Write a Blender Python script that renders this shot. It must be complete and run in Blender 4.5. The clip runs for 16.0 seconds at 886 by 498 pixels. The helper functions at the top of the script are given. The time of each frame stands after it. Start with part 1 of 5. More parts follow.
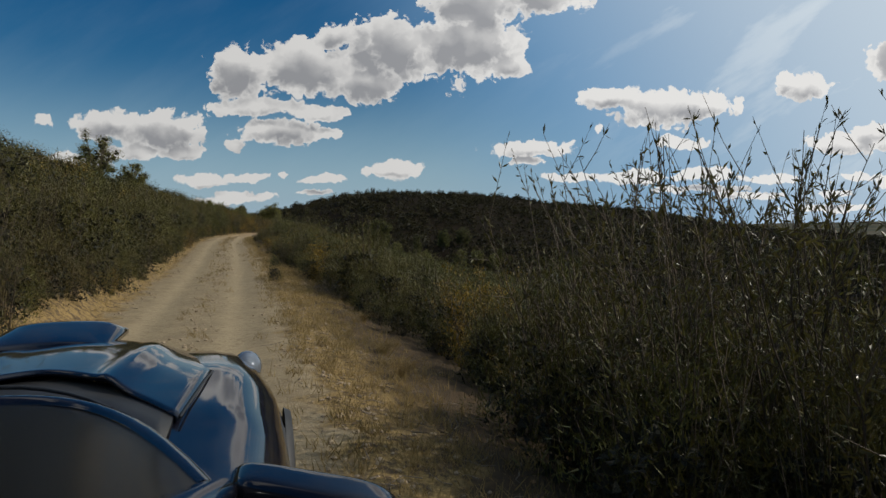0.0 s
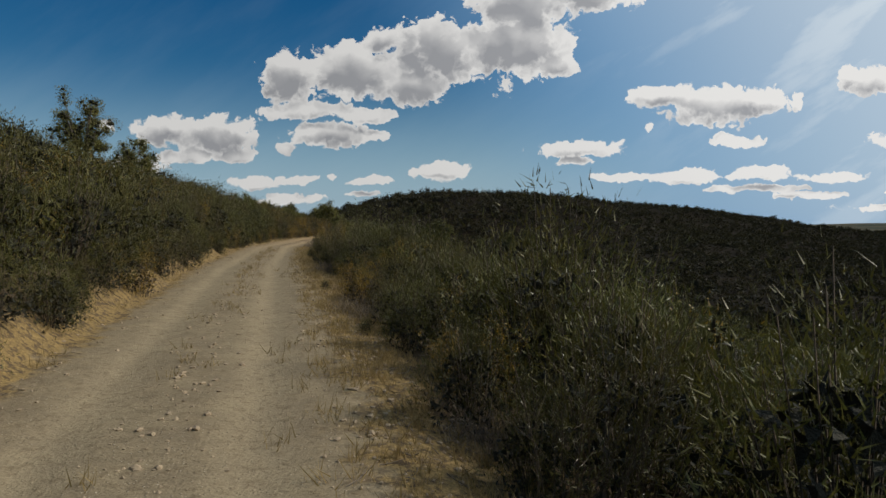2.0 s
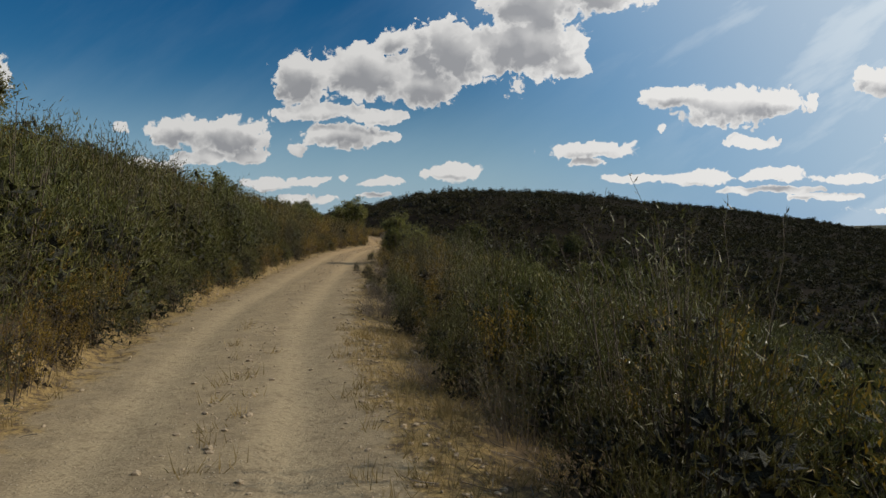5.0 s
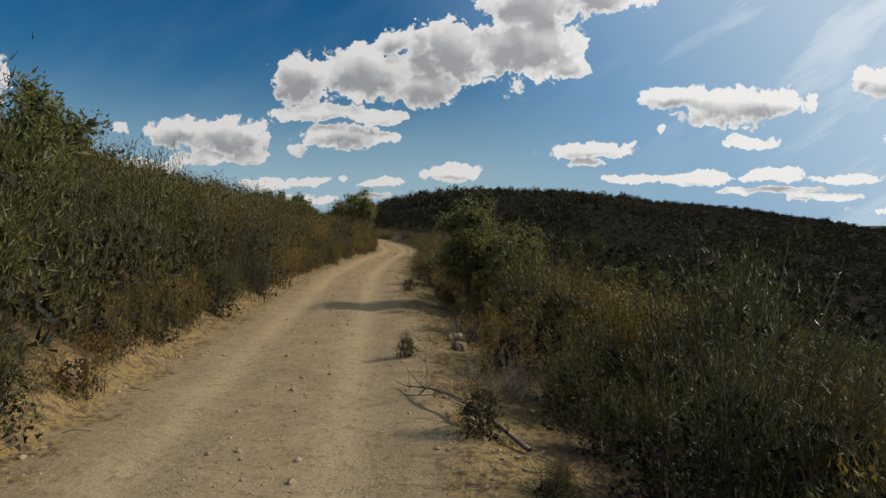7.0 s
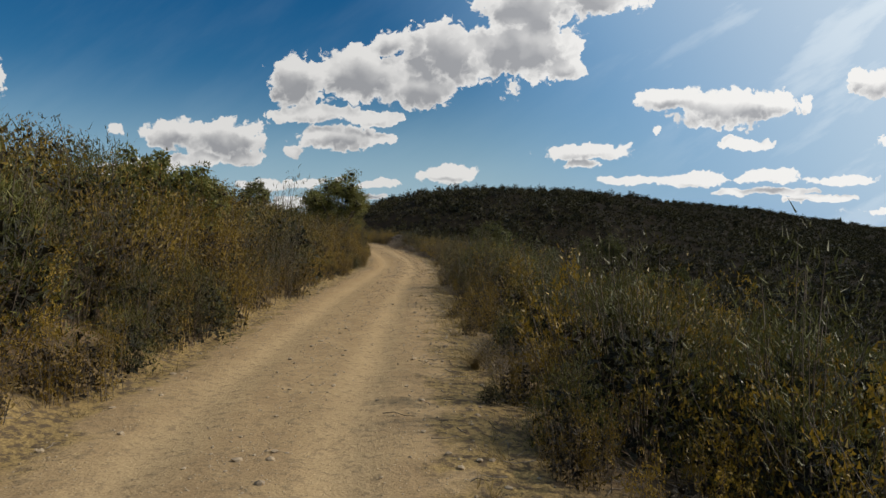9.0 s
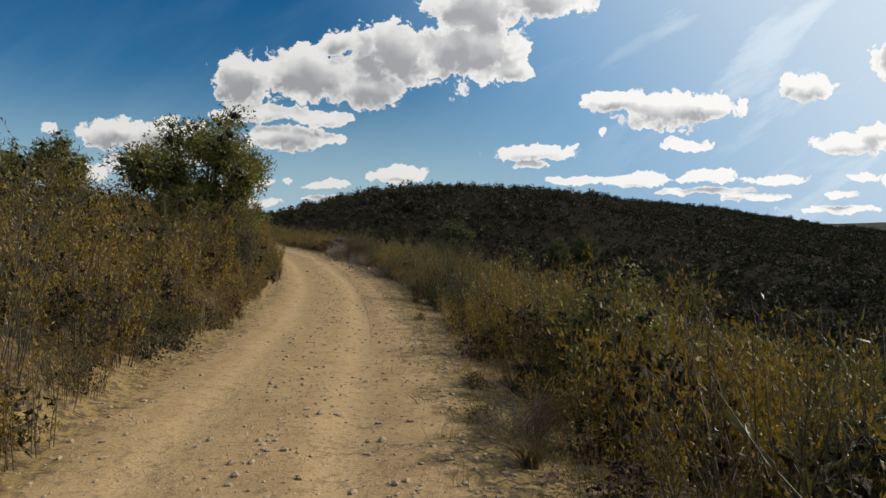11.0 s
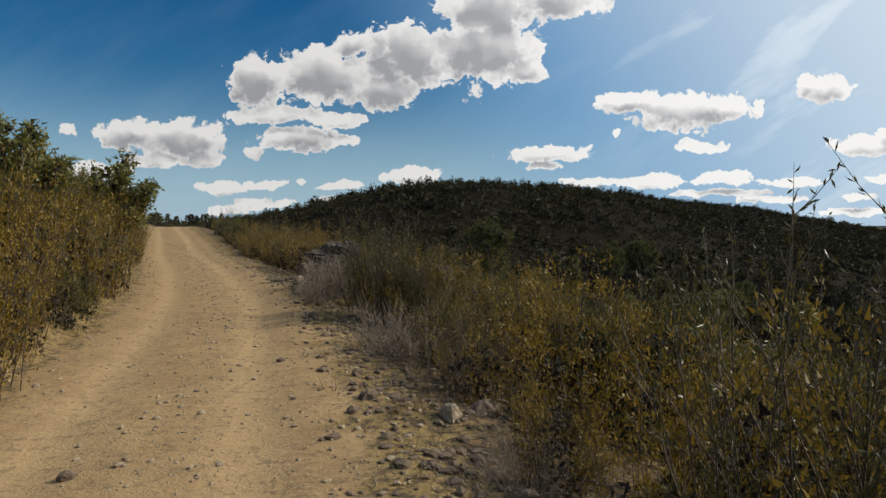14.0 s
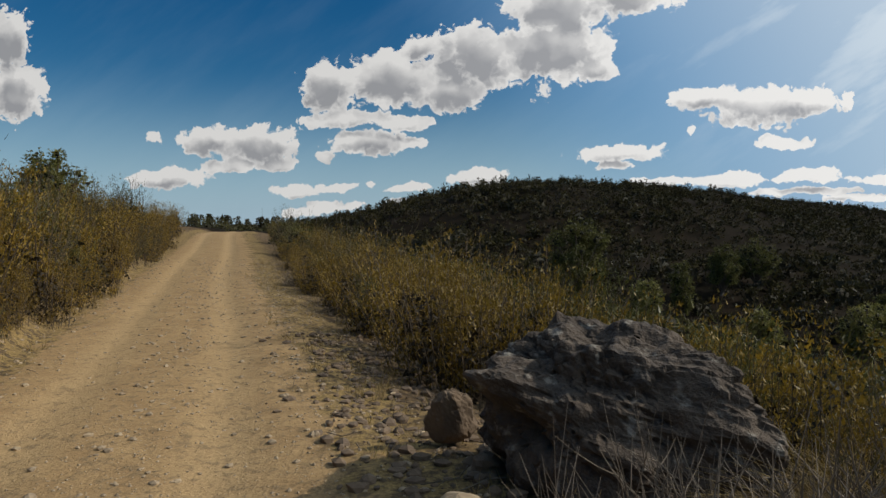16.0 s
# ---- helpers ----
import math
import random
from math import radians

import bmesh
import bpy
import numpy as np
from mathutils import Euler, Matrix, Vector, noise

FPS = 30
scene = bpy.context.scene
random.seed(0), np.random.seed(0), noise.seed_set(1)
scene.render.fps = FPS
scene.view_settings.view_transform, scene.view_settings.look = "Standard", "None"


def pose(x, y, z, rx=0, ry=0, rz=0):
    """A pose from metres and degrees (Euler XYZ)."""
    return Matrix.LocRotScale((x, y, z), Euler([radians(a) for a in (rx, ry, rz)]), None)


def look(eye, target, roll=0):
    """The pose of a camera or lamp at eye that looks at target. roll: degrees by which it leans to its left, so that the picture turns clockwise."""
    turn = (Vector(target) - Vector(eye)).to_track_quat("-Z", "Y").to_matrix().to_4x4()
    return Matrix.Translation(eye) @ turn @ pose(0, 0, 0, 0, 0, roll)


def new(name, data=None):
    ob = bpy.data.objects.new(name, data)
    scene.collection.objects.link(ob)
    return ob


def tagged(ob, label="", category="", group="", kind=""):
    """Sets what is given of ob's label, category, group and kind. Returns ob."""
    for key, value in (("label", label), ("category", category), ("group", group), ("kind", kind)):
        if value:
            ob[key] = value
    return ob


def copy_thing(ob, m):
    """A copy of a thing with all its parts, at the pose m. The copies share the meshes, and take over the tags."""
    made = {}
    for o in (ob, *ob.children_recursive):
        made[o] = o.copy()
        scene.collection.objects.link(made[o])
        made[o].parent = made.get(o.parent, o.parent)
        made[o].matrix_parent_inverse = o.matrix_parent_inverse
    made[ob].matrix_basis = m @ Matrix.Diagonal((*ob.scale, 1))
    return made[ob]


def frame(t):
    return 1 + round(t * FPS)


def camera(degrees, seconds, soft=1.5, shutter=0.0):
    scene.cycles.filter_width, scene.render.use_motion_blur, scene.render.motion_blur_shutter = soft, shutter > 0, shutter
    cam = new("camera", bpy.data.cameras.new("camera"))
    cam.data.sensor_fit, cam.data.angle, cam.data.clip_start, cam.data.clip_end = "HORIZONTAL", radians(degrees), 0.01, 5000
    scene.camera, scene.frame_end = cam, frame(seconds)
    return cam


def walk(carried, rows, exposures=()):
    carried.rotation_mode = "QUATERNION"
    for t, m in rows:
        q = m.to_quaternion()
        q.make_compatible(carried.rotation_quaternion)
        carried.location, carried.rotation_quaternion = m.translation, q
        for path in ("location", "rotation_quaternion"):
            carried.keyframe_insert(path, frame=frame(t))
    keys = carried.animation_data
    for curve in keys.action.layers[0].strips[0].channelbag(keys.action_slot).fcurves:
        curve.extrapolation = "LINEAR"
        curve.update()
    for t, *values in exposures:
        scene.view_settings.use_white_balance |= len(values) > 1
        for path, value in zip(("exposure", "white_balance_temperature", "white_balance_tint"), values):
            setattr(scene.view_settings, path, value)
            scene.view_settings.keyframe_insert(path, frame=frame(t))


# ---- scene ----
cam = camera(70.0, 16.0)
PATH = [
    (0, (-1.428, -4.495, 2.107), (-1.432, -2.497, 2.019), 0.2),
    (0.5, (-3.308, 1.875, 2.02), (-3.361, 3.872, 1.933), 0.0),
    (1, (-5.282, 8.133, 1.999), (-5.377, 10.129, 1.913), -0.1),
    (1.5, (-7.2, 14.162, 2.023), (-7.326, 16.156, 1.937), 0.0),
    (2, (-9.068, 19.951, 2.056), (-9.219, 21.943, 1.971), 0.1),
    (2.5, (-10.937, 25.635, 2.066), (-11.101, 27.626, 1.981), 0.1),
    (3, (-12.818, 31.103, 2.157), (-12.992, 33.093, 2.073), -0.1),
    (3.5, (-14.617, 36.11, 2.232), (-14.798, 38.1, 2.149), 0.1),
    (4, (-15.943, 40.367, 2.400), (-16.129, 42.357, 2.317), 0.2),
    (6.5, (-22.249, 60.98, 2.22), (-22.435, 62.97, 2.141), 0.2),
    (7, (-23.242, 65.473, 2.243), (-23.427, 67.463, 2.163), 0.2),
    (7.5, (-24.114, 70.218, 2.116), (-24.298, 72.208, 2.039), 0.2),
    (8, (-25.07, 75.141, 2.138), (-25.252, 77.132, 2.061), 0.2),
    (10.5, (-29.484, 103.302, 1.889), (-29.564, 105.299, 1.816), -0.4),
    (11, (-29.996, 108.253, 1.831), (-30.015, 110.252, 1.757), -0.3),
    (11.5, (-30.577, 113.195, 1.702), (-30.588, 115.193, 1.629), -0.2),
    (12, (-31.073, 117.729, 1.57), (-31.084, 119.727, 1.499), -0.2),
    (12.5, (-31.637, 122.308, 1.485), (-31.648, 124.307, 1.413), -0.2),
    (13, (-32.409, 126.747, 1.455), (-32.425, 128.746, 1.383), -0.2),
    (13.5, (-33.194, 130.799, 1.446), (-33.232, 132.797, 1.376), -0.0),
    (14, (-34.033, 134.549, 1.437), (-34.092, 136.547, 1.367), -0.1),
    (14.5, (-35.022, 138.102, 1.433), (-35.139, 140.098, 1.365), -0.1),
    (15, (-35.942, 141.251, 1.542), (-36.101, 143.243, 1.474), -0.1),
    (15.5, (-36.759, 144.086, 1.583), (-36.974, 146.074, 1.517), -0.2),
    (16, (-37.798, 147.1, 1.696), (-38.069, 149.08, 1.631), -0.3),
]
walk(cam, [(t, look(eye, target, roll)) for t, eye, target, roll in PATH],
     [(0, -0.28), (4, -0.25), (7, -0.15), (10.5, 0.0), (11, 0.02), (13, 0.0), (14.5, -0.08), (16, -0.18)])

# ---- node helpers ----
def node(tree, kind, ins=None, **props):
    n = tree.nodes.new(kind)
    for k, v in props.items():
        setattr(n, k, v)
    for k, v in (ins or {}).items():
        sock = n.inputs[k]
        if isinstance(v, bpy.types.NodeSocket):
            tree.links.new(v, sock)
        else:
            sock.default_value = v
    return n


def maths(tree, op, a, b=0.0, c=0.0, clamp=False):
    n = node(tree, "ShaderNodeMath", {0: a, 1: b, 2: c}, operation=op)
    n.use_clamp = clamp
    return n.outputs[0]


def vmath(tree, op, a, b=(0, 0, 0), c=(0, 0, 0)):
    n = node(tree, "ShaderNodeVectorMath", {0: a, 1: b, 2: c}, operation=op)
    return n.outputs["Value"] if op in ("LENGTH", "DOT_PRODUCT") else n.outputs[0]


def ramp(tree, fac, lo, hi, a=0.0, b=1.0):
    n = node(tree, "ShaderNodeMapRange", {"Value": fac, "From Min": lo, "From Max": hi, "To Min": a, "To Max": b}, interpolation_type="SMOOTHSTEP")
    return n.outputs[0]


def mix(tree, fac, a, b, blend="MIX"):
    n = tree.nodes.new("ShaderNodeMix")
    n.data_type, n.blend_type = "RGBA", blend
    for idx, v in ((0, fac), (6, a), (7, b)):
        if isinstance(v, bpy.types.NodeSocket):
            tree.links.new(v, n.inputs[idx])
        else:
            n.inputs[idx].default_value = v if idx == 0 else (*v[:3], 1.0)
    return n.outputs[2]


def fbm(tree, vec, scale, detail=4.0, rough=0.55):
    return node(tree, "ShaderNodeTexNoise", {"Vector": vec, "Scale": scale, "Detail": detail, "Roughness": rough}).outputs[0]


# ---- sky: Nishita air, cumulus banks and thin high cloud ----
SUN_AZ, SUN_EL = radians(78), radians(35)
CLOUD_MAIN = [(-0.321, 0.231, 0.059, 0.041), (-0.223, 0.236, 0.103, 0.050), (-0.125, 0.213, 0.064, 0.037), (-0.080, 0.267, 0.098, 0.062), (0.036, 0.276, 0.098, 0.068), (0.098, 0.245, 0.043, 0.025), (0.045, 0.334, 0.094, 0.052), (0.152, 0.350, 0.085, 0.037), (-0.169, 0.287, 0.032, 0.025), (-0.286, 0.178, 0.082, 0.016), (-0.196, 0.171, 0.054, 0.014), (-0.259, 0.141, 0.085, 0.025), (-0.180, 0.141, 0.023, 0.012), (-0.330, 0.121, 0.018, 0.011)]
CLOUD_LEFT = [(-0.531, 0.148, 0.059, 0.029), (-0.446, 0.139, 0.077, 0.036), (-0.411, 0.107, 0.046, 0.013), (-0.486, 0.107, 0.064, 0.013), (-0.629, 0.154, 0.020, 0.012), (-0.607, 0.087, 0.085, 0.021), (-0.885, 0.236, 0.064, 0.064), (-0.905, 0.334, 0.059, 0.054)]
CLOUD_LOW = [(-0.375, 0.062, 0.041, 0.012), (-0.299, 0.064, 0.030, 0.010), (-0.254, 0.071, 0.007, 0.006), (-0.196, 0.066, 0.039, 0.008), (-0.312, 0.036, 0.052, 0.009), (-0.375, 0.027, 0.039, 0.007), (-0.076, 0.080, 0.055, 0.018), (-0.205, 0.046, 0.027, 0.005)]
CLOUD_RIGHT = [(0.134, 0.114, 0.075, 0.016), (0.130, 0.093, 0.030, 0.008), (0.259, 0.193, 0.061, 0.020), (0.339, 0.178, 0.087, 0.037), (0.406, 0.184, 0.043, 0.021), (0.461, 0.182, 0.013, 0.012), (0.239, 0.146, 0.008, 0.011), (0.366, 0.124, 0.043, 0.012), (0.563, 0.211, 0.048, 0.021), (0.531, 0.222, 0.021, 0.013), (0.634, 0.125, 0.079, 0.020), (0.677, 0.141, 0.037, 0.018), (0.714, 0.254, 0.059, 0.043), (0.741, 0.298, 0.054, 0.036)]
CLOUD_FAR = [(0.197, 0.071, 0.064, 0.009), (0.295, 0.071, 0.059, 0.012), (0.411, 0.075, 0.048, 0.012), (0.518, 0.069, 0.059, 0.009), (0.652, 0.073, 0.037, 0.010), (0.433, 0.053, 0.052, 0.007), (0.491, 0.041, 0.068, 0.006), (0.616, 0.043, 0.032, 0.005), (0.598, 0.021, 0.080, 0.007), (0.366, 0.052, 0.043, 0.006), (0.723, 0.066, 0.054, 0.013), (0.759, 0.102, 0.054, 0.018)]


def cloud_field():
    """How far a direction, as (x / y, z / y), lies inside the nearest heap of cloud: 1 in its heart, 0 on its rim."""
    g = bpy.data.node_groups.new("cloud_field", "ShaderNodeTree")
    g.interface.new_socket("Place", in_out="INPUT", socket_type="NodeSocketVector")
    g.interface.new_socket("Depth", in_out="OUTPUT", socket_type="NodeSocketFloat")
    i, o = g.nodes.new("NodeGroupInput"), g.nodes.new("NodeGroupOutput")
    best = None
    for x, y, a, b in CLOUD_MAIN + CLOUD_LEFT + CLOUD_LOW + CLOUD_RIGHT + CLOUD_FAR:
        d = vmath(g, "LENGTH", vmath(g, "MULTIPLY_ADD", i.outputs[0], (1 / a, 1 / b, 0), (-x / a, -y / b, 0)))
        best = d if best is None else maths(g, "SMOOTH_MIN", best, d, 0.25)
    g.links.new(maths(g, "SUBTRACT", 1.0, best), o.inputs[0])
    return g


world = bpy.data.worlds.new("sky")
scene.world = world
world.use_nodes = True
wt = world.node_tree
wt.nodes.clear()
way = node(wt, "ShaderNodeTexCoord").outputs["Generated"]
sky = node(wt, "ShaderNodeTexSky", sky_type="NISHITA", sun_disc=False, sun_elevation=SUN_EL, sun_rotation=SUN_AZ,
           altitude=400, air_density=1.0, dust_density=0.5, ozone_density=1.6).outputs[0]
sky = node(wt, "ShaderNodeHueSaturation", {"Saturation": 1.50, "Value": 0.71, "Color": sky}).outputs[0]
xyz = node(wt, "ShaderNodeSeparateXYZ", {0: way})
sky = mix(wt, 1.0, sky, (0.80, 1.03, 1.06), "MULTIPLY")
sky = mix(wt, ramp(wt, xyz.outputs[2], 0.24, -0.02, 0.0, 0.85), sky, (4.0, 5.6, 7.2))
ahead = maths(wt, "MAXIMUM", xyz.outputs[1], 0.02)
flat = node(wt, "ShaderNodeCombineXYZ", {0: maths(wt, "DIVIDE", xyz.outputs[0], ahead), 1: maths(wt, "DIVIDE", xyz.outputs[2], ahead)}).outputs[0]
puff = node(wt, "ShaderNodeTexNoise", {"Vector": flat, "Scale": 24.0, "Detail": 5.0, "Roughness": 0.6})
place = vmath(wt, "ADD", flat, vmath(wt, "MULTIPLY_ADD", puff.outputs[1], (0.044, 0.030, 0), (-0.022, -0.015, 0)))
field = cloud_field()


def billow(at_):
    """Rounded heads of cloud at three sizes, about 0."""
    total = None
    for size, amp in ((22.0, 0.34), (52.0, 0.30), (120.0, 0.20)):
        v = node(wt, "ShaderNodeTexVoronoi", {"Vector": at_, "Scale": size, "Randomness": 1.0, "Smoothness": 0.35}, feature="SMOOTH_F1").outputs["Distance"]
        v = maths(wt, "MULTIPLY_ADD", v, -amp * 1.3, amp * 0.59)
        total = v if total is None else maths(wt, "ADD", total, v)
    return maths(wt, "ADD", total, maths(wt, "MULTIPLY_ADD", fbm(wt, at_, 70.0, 9.0, 0.70), 0.70, -0.35))


def thickness(at_):
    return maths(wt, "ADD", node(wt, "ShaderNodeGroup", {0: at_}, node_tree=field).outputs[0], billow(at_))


def lobes(at_):
    """The rounded heads alone, smooth, to tell which way they face."""
    a_ = node(wt, "ShaderNodeTexVoronoi", {"Vector": at_, "Scale": 15.0, "Smoothness": 0.6}, feature="SMOOTH_F1").outputs["Distance"]
    b_ = node(wt, "ShaderNodeTexVoronoi", {"Vector": at_, "Scale": 36.0, "Smoothness": 0.5}, feature="SMOOTH_F1").outputs["Distance"]
    return maths(wt, "MULTIPLY_ADD", a_, -1.0, maths(wt, "MULTIPLY", b_, -0.55))


depth = thickness(place)
relief = maths(wt, "SUBTRACT", lobes(place), lobes(vmath(wt, "ADD", place, (0.010, 0.018, 0))))
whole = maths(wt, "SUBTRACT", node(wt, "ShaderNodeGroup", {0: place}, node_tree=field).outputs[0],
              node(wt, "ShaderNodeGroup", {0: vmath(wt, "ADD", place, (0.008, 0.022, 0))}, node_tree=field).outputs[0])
front = ramp(wt, xyz.outputs[1], 0.30, 0.5)
cover = maths(wt, "MULTIPLY", ramp(wt, depth, -0.01, 0.10), front)
# clouds all round, on a level far up
up = maths(wt, "MAXIMUM", xyz.outputs[2], 0.06)
deck = node(wt, "ShaderNodeCombineXYZ", {0: maths(wt, "DIVIDE", xyz.outputs[0], up), 1: maths(wt, "DIVIDE", xyz.outputs[1], up)}).outputs[0]
heaps = fbm(wt, deck, 1.1, 7.0, 0.55)
other = maths(wt, "MULTIPLY", maths(wt, "MULTIPLY", ramp(wt, heaps, 0.54, 0.60), ramp(wt, xyz.outputs[2], 0.03, 0.12)),
              maths(wt, "SUBTRACT", 1.0, maths(wt, "MAXIMUM", front, ramp(wt, xyz.outputs[2], 0.75, 0.95))))
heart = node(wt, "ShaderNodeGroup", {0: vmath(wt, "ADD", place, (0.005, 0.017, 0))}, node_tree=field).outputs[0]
bulk = maths(wt, "ADD", heart, maths(wt, "MULTIPLY_ADD", fbm(wt, flat, 12.0, 4.0, 0.5), 1.0, -0.5))
grey = maths(wt, "MULTIPLY", ramp(wt, bulk, -0.12, 0.75), ramp(wt, depth, 0.0, 0.55))
grey = maths(wt, "ADD", grey, maths(wt, "ADD", maths(wt, "MULTIPLY", relief, -0.75), maths(wt, "MULTIPLY", whole, -0.30)), clamp=True)
white = mix(wt, grey, (9.7, 9.6, 9.4), (4.2, 4.3, 4.55))
# thin streaks of high cloud, thicker towards the sun
turned = node(wt, "ShaderNodeVectorRotate", {"Vector": flat, "Angle": radians(-32)}, rotation_type="Z_AXIS").outputs[0]
streak = vmath(wt, "MULTIPLY", turned, (1.3, 5.0, 1.0))
wisp = ramp(wt, fbm(wt, streak, 1.9, 8.0, 0.60), 0.40, 0.68)
sunward = vmath(wt, "DOT_PRODUCT", way, (math.sin(SUN_AZ) * math.cos(SUN_EL), math.cos(SUN_AZ) * math.cos(SUN_EL), math.sin(SUN_EL)))
veil = maths(wt, "MULTIPLY", wisp, ramp(wt, sunward, 0.34, 0.74, 0.03, 1.0))
glare = ramp(wt, sunward, 0.36, 0.90, 0.0, 0.9)
sky = mix(wt, ramp(wt, sunward, 0.15, 0.5, 0.0, 0.75), sky, (2.55, 4.7, 7.3))
air = mix(wt, maths(wt, "MAXIMUM", maths(wt, "MULTIPLY", veil, 0.85), glare), sky, (9.2, 10.1, 10.7))
lit = ramp(wt, sunward, 0.0, 0.6, 0.85, 1.08)
white = vmath(wt, "MULTIPLY", white, node(wt, "ShaderNodeCombineXYZ", {0: lit, 1: lit, 2: lit}).outputs[0])
air = mix(wt, maths(wt, "MAXIMUM", cover, other), air, white)
node(wt, "ShaderNodeOutputWorld", {0: node(wt, "ShaderNodeBackground", {0: air, 1: 0.09}).outputs[0]})

sun = new("sun", bpy.data.lights.new("sun", "SUN"))
sun.data.energy, sun.data.angle, sun.data.color = 3.6, radians(0.6), (1.0, 0.93, 0.82)
sun.matrix_world = look((60 * math.sin(SUN_AZ), 60 * math.cos(SUN_AZ), 60 * math.tan(SUN_EL)), (0, 0, 0))


# ---- materials ----
def material(name):
    m = bpy.data.materials.new(name)
    m.use_nodes = True
    m.node_tree.nodes.clear()
    return m, m.node_tree


def finish(tree, shader):
    node(tree, "ShaderNodeOutputMaterial", {0: shader})


def principled(tree, colour, rough=0.8, **ins):
    n = node(tree, "ShaderNodeBsdfPrincipled", {"Roughness": rough})
    for k, v in {"Base Color": colour, **{k.replace("_", " "): v for k, v in ins.items()}}.items():
        if isinstance(v, bpy.types.NodeSocket):
            tree.links.new(v, n.inputs[k])
        elif k == "Base Color":
            n.inputs[k].default_value = (*v[:3], 1.0)
        else:
            n.inputs[k].default_value = v
    return n


def bumped(tree, height, strength, dist):
    return node(tree, "ShaderNodeBump", {"Height": height, "Strength": strength, "Distance": dist}).outputs[0]


def plain(name, a, b, rough=0.8, scale=3.0, fine=40.0, bump=0.3, dist=0.01, metal=0.0):
    """Two tones in broad patches with a fine grain over them."""
    m, t = material(name)
    at = node(t, "ShaderNodeTexCoord").outputs["Object"]
    broad, grain = fbm(t, at, scale, 4.0), fbm(t, at, fine, 3.0)
    c = mix(t, ramp(t, broad, 0.35, 0.65), a, b)
    c = mix(t, ramp(t, grain, 0.3, 0.7, 0.0, 0.35), c, tuple(v * 0.55 for v in a))
    finish(t, principled(t, c, rough, Metallic=metal, Normal=bumped(t, grain, bump, dist)).outputs[0])
    return m


def leafy(name, a, b, c, glow=0.24, rough=0.5, gloss=0.3):
    """Leaves that differ one from another and from plant to plant, and let some light through."""
    m, t = material(name)
    one = node(t, "ShaderNodeNewGeometry").outputs["Random Per Island"]
    plant = node(t, "ShaderNodeObjectInfo").outputs["Random"]
    col = mix(t, ramp(t, one, 0.1, 0.9), a, b)
    where = fbm(t, node(t, "ShaderNodeNewGeometry").outputs["Position"], 0.45, 3.0)
    col = mix(t, maths(t, "MULTIPLY_ADD", plant, 0.4, ramp(t, where, 0.38, 0.66, 0.0, 0.6), clamp=True), col, c)
    clump = fbm(t, node(t, "ShaderNodeNewGeometry").outputs["Position"], 0.9, 2.0)
    col = mix(t, ramp(t, clump, 0.42, 0.62, 0.0, 0.55), col, tuple(v * 0.5 for v in a))
    front_ = principled(t, col, rough, Specular_IOR_Level=gloss).outputs[0]
    back = node(t, "ShaderNodeBsdfTranslucent", {0: col}).outputs[0]
    finish(t, node(t, "ShaderNodeMixShader", {0: glow, 1: front_, 2: back}).outputs[0])
    return m


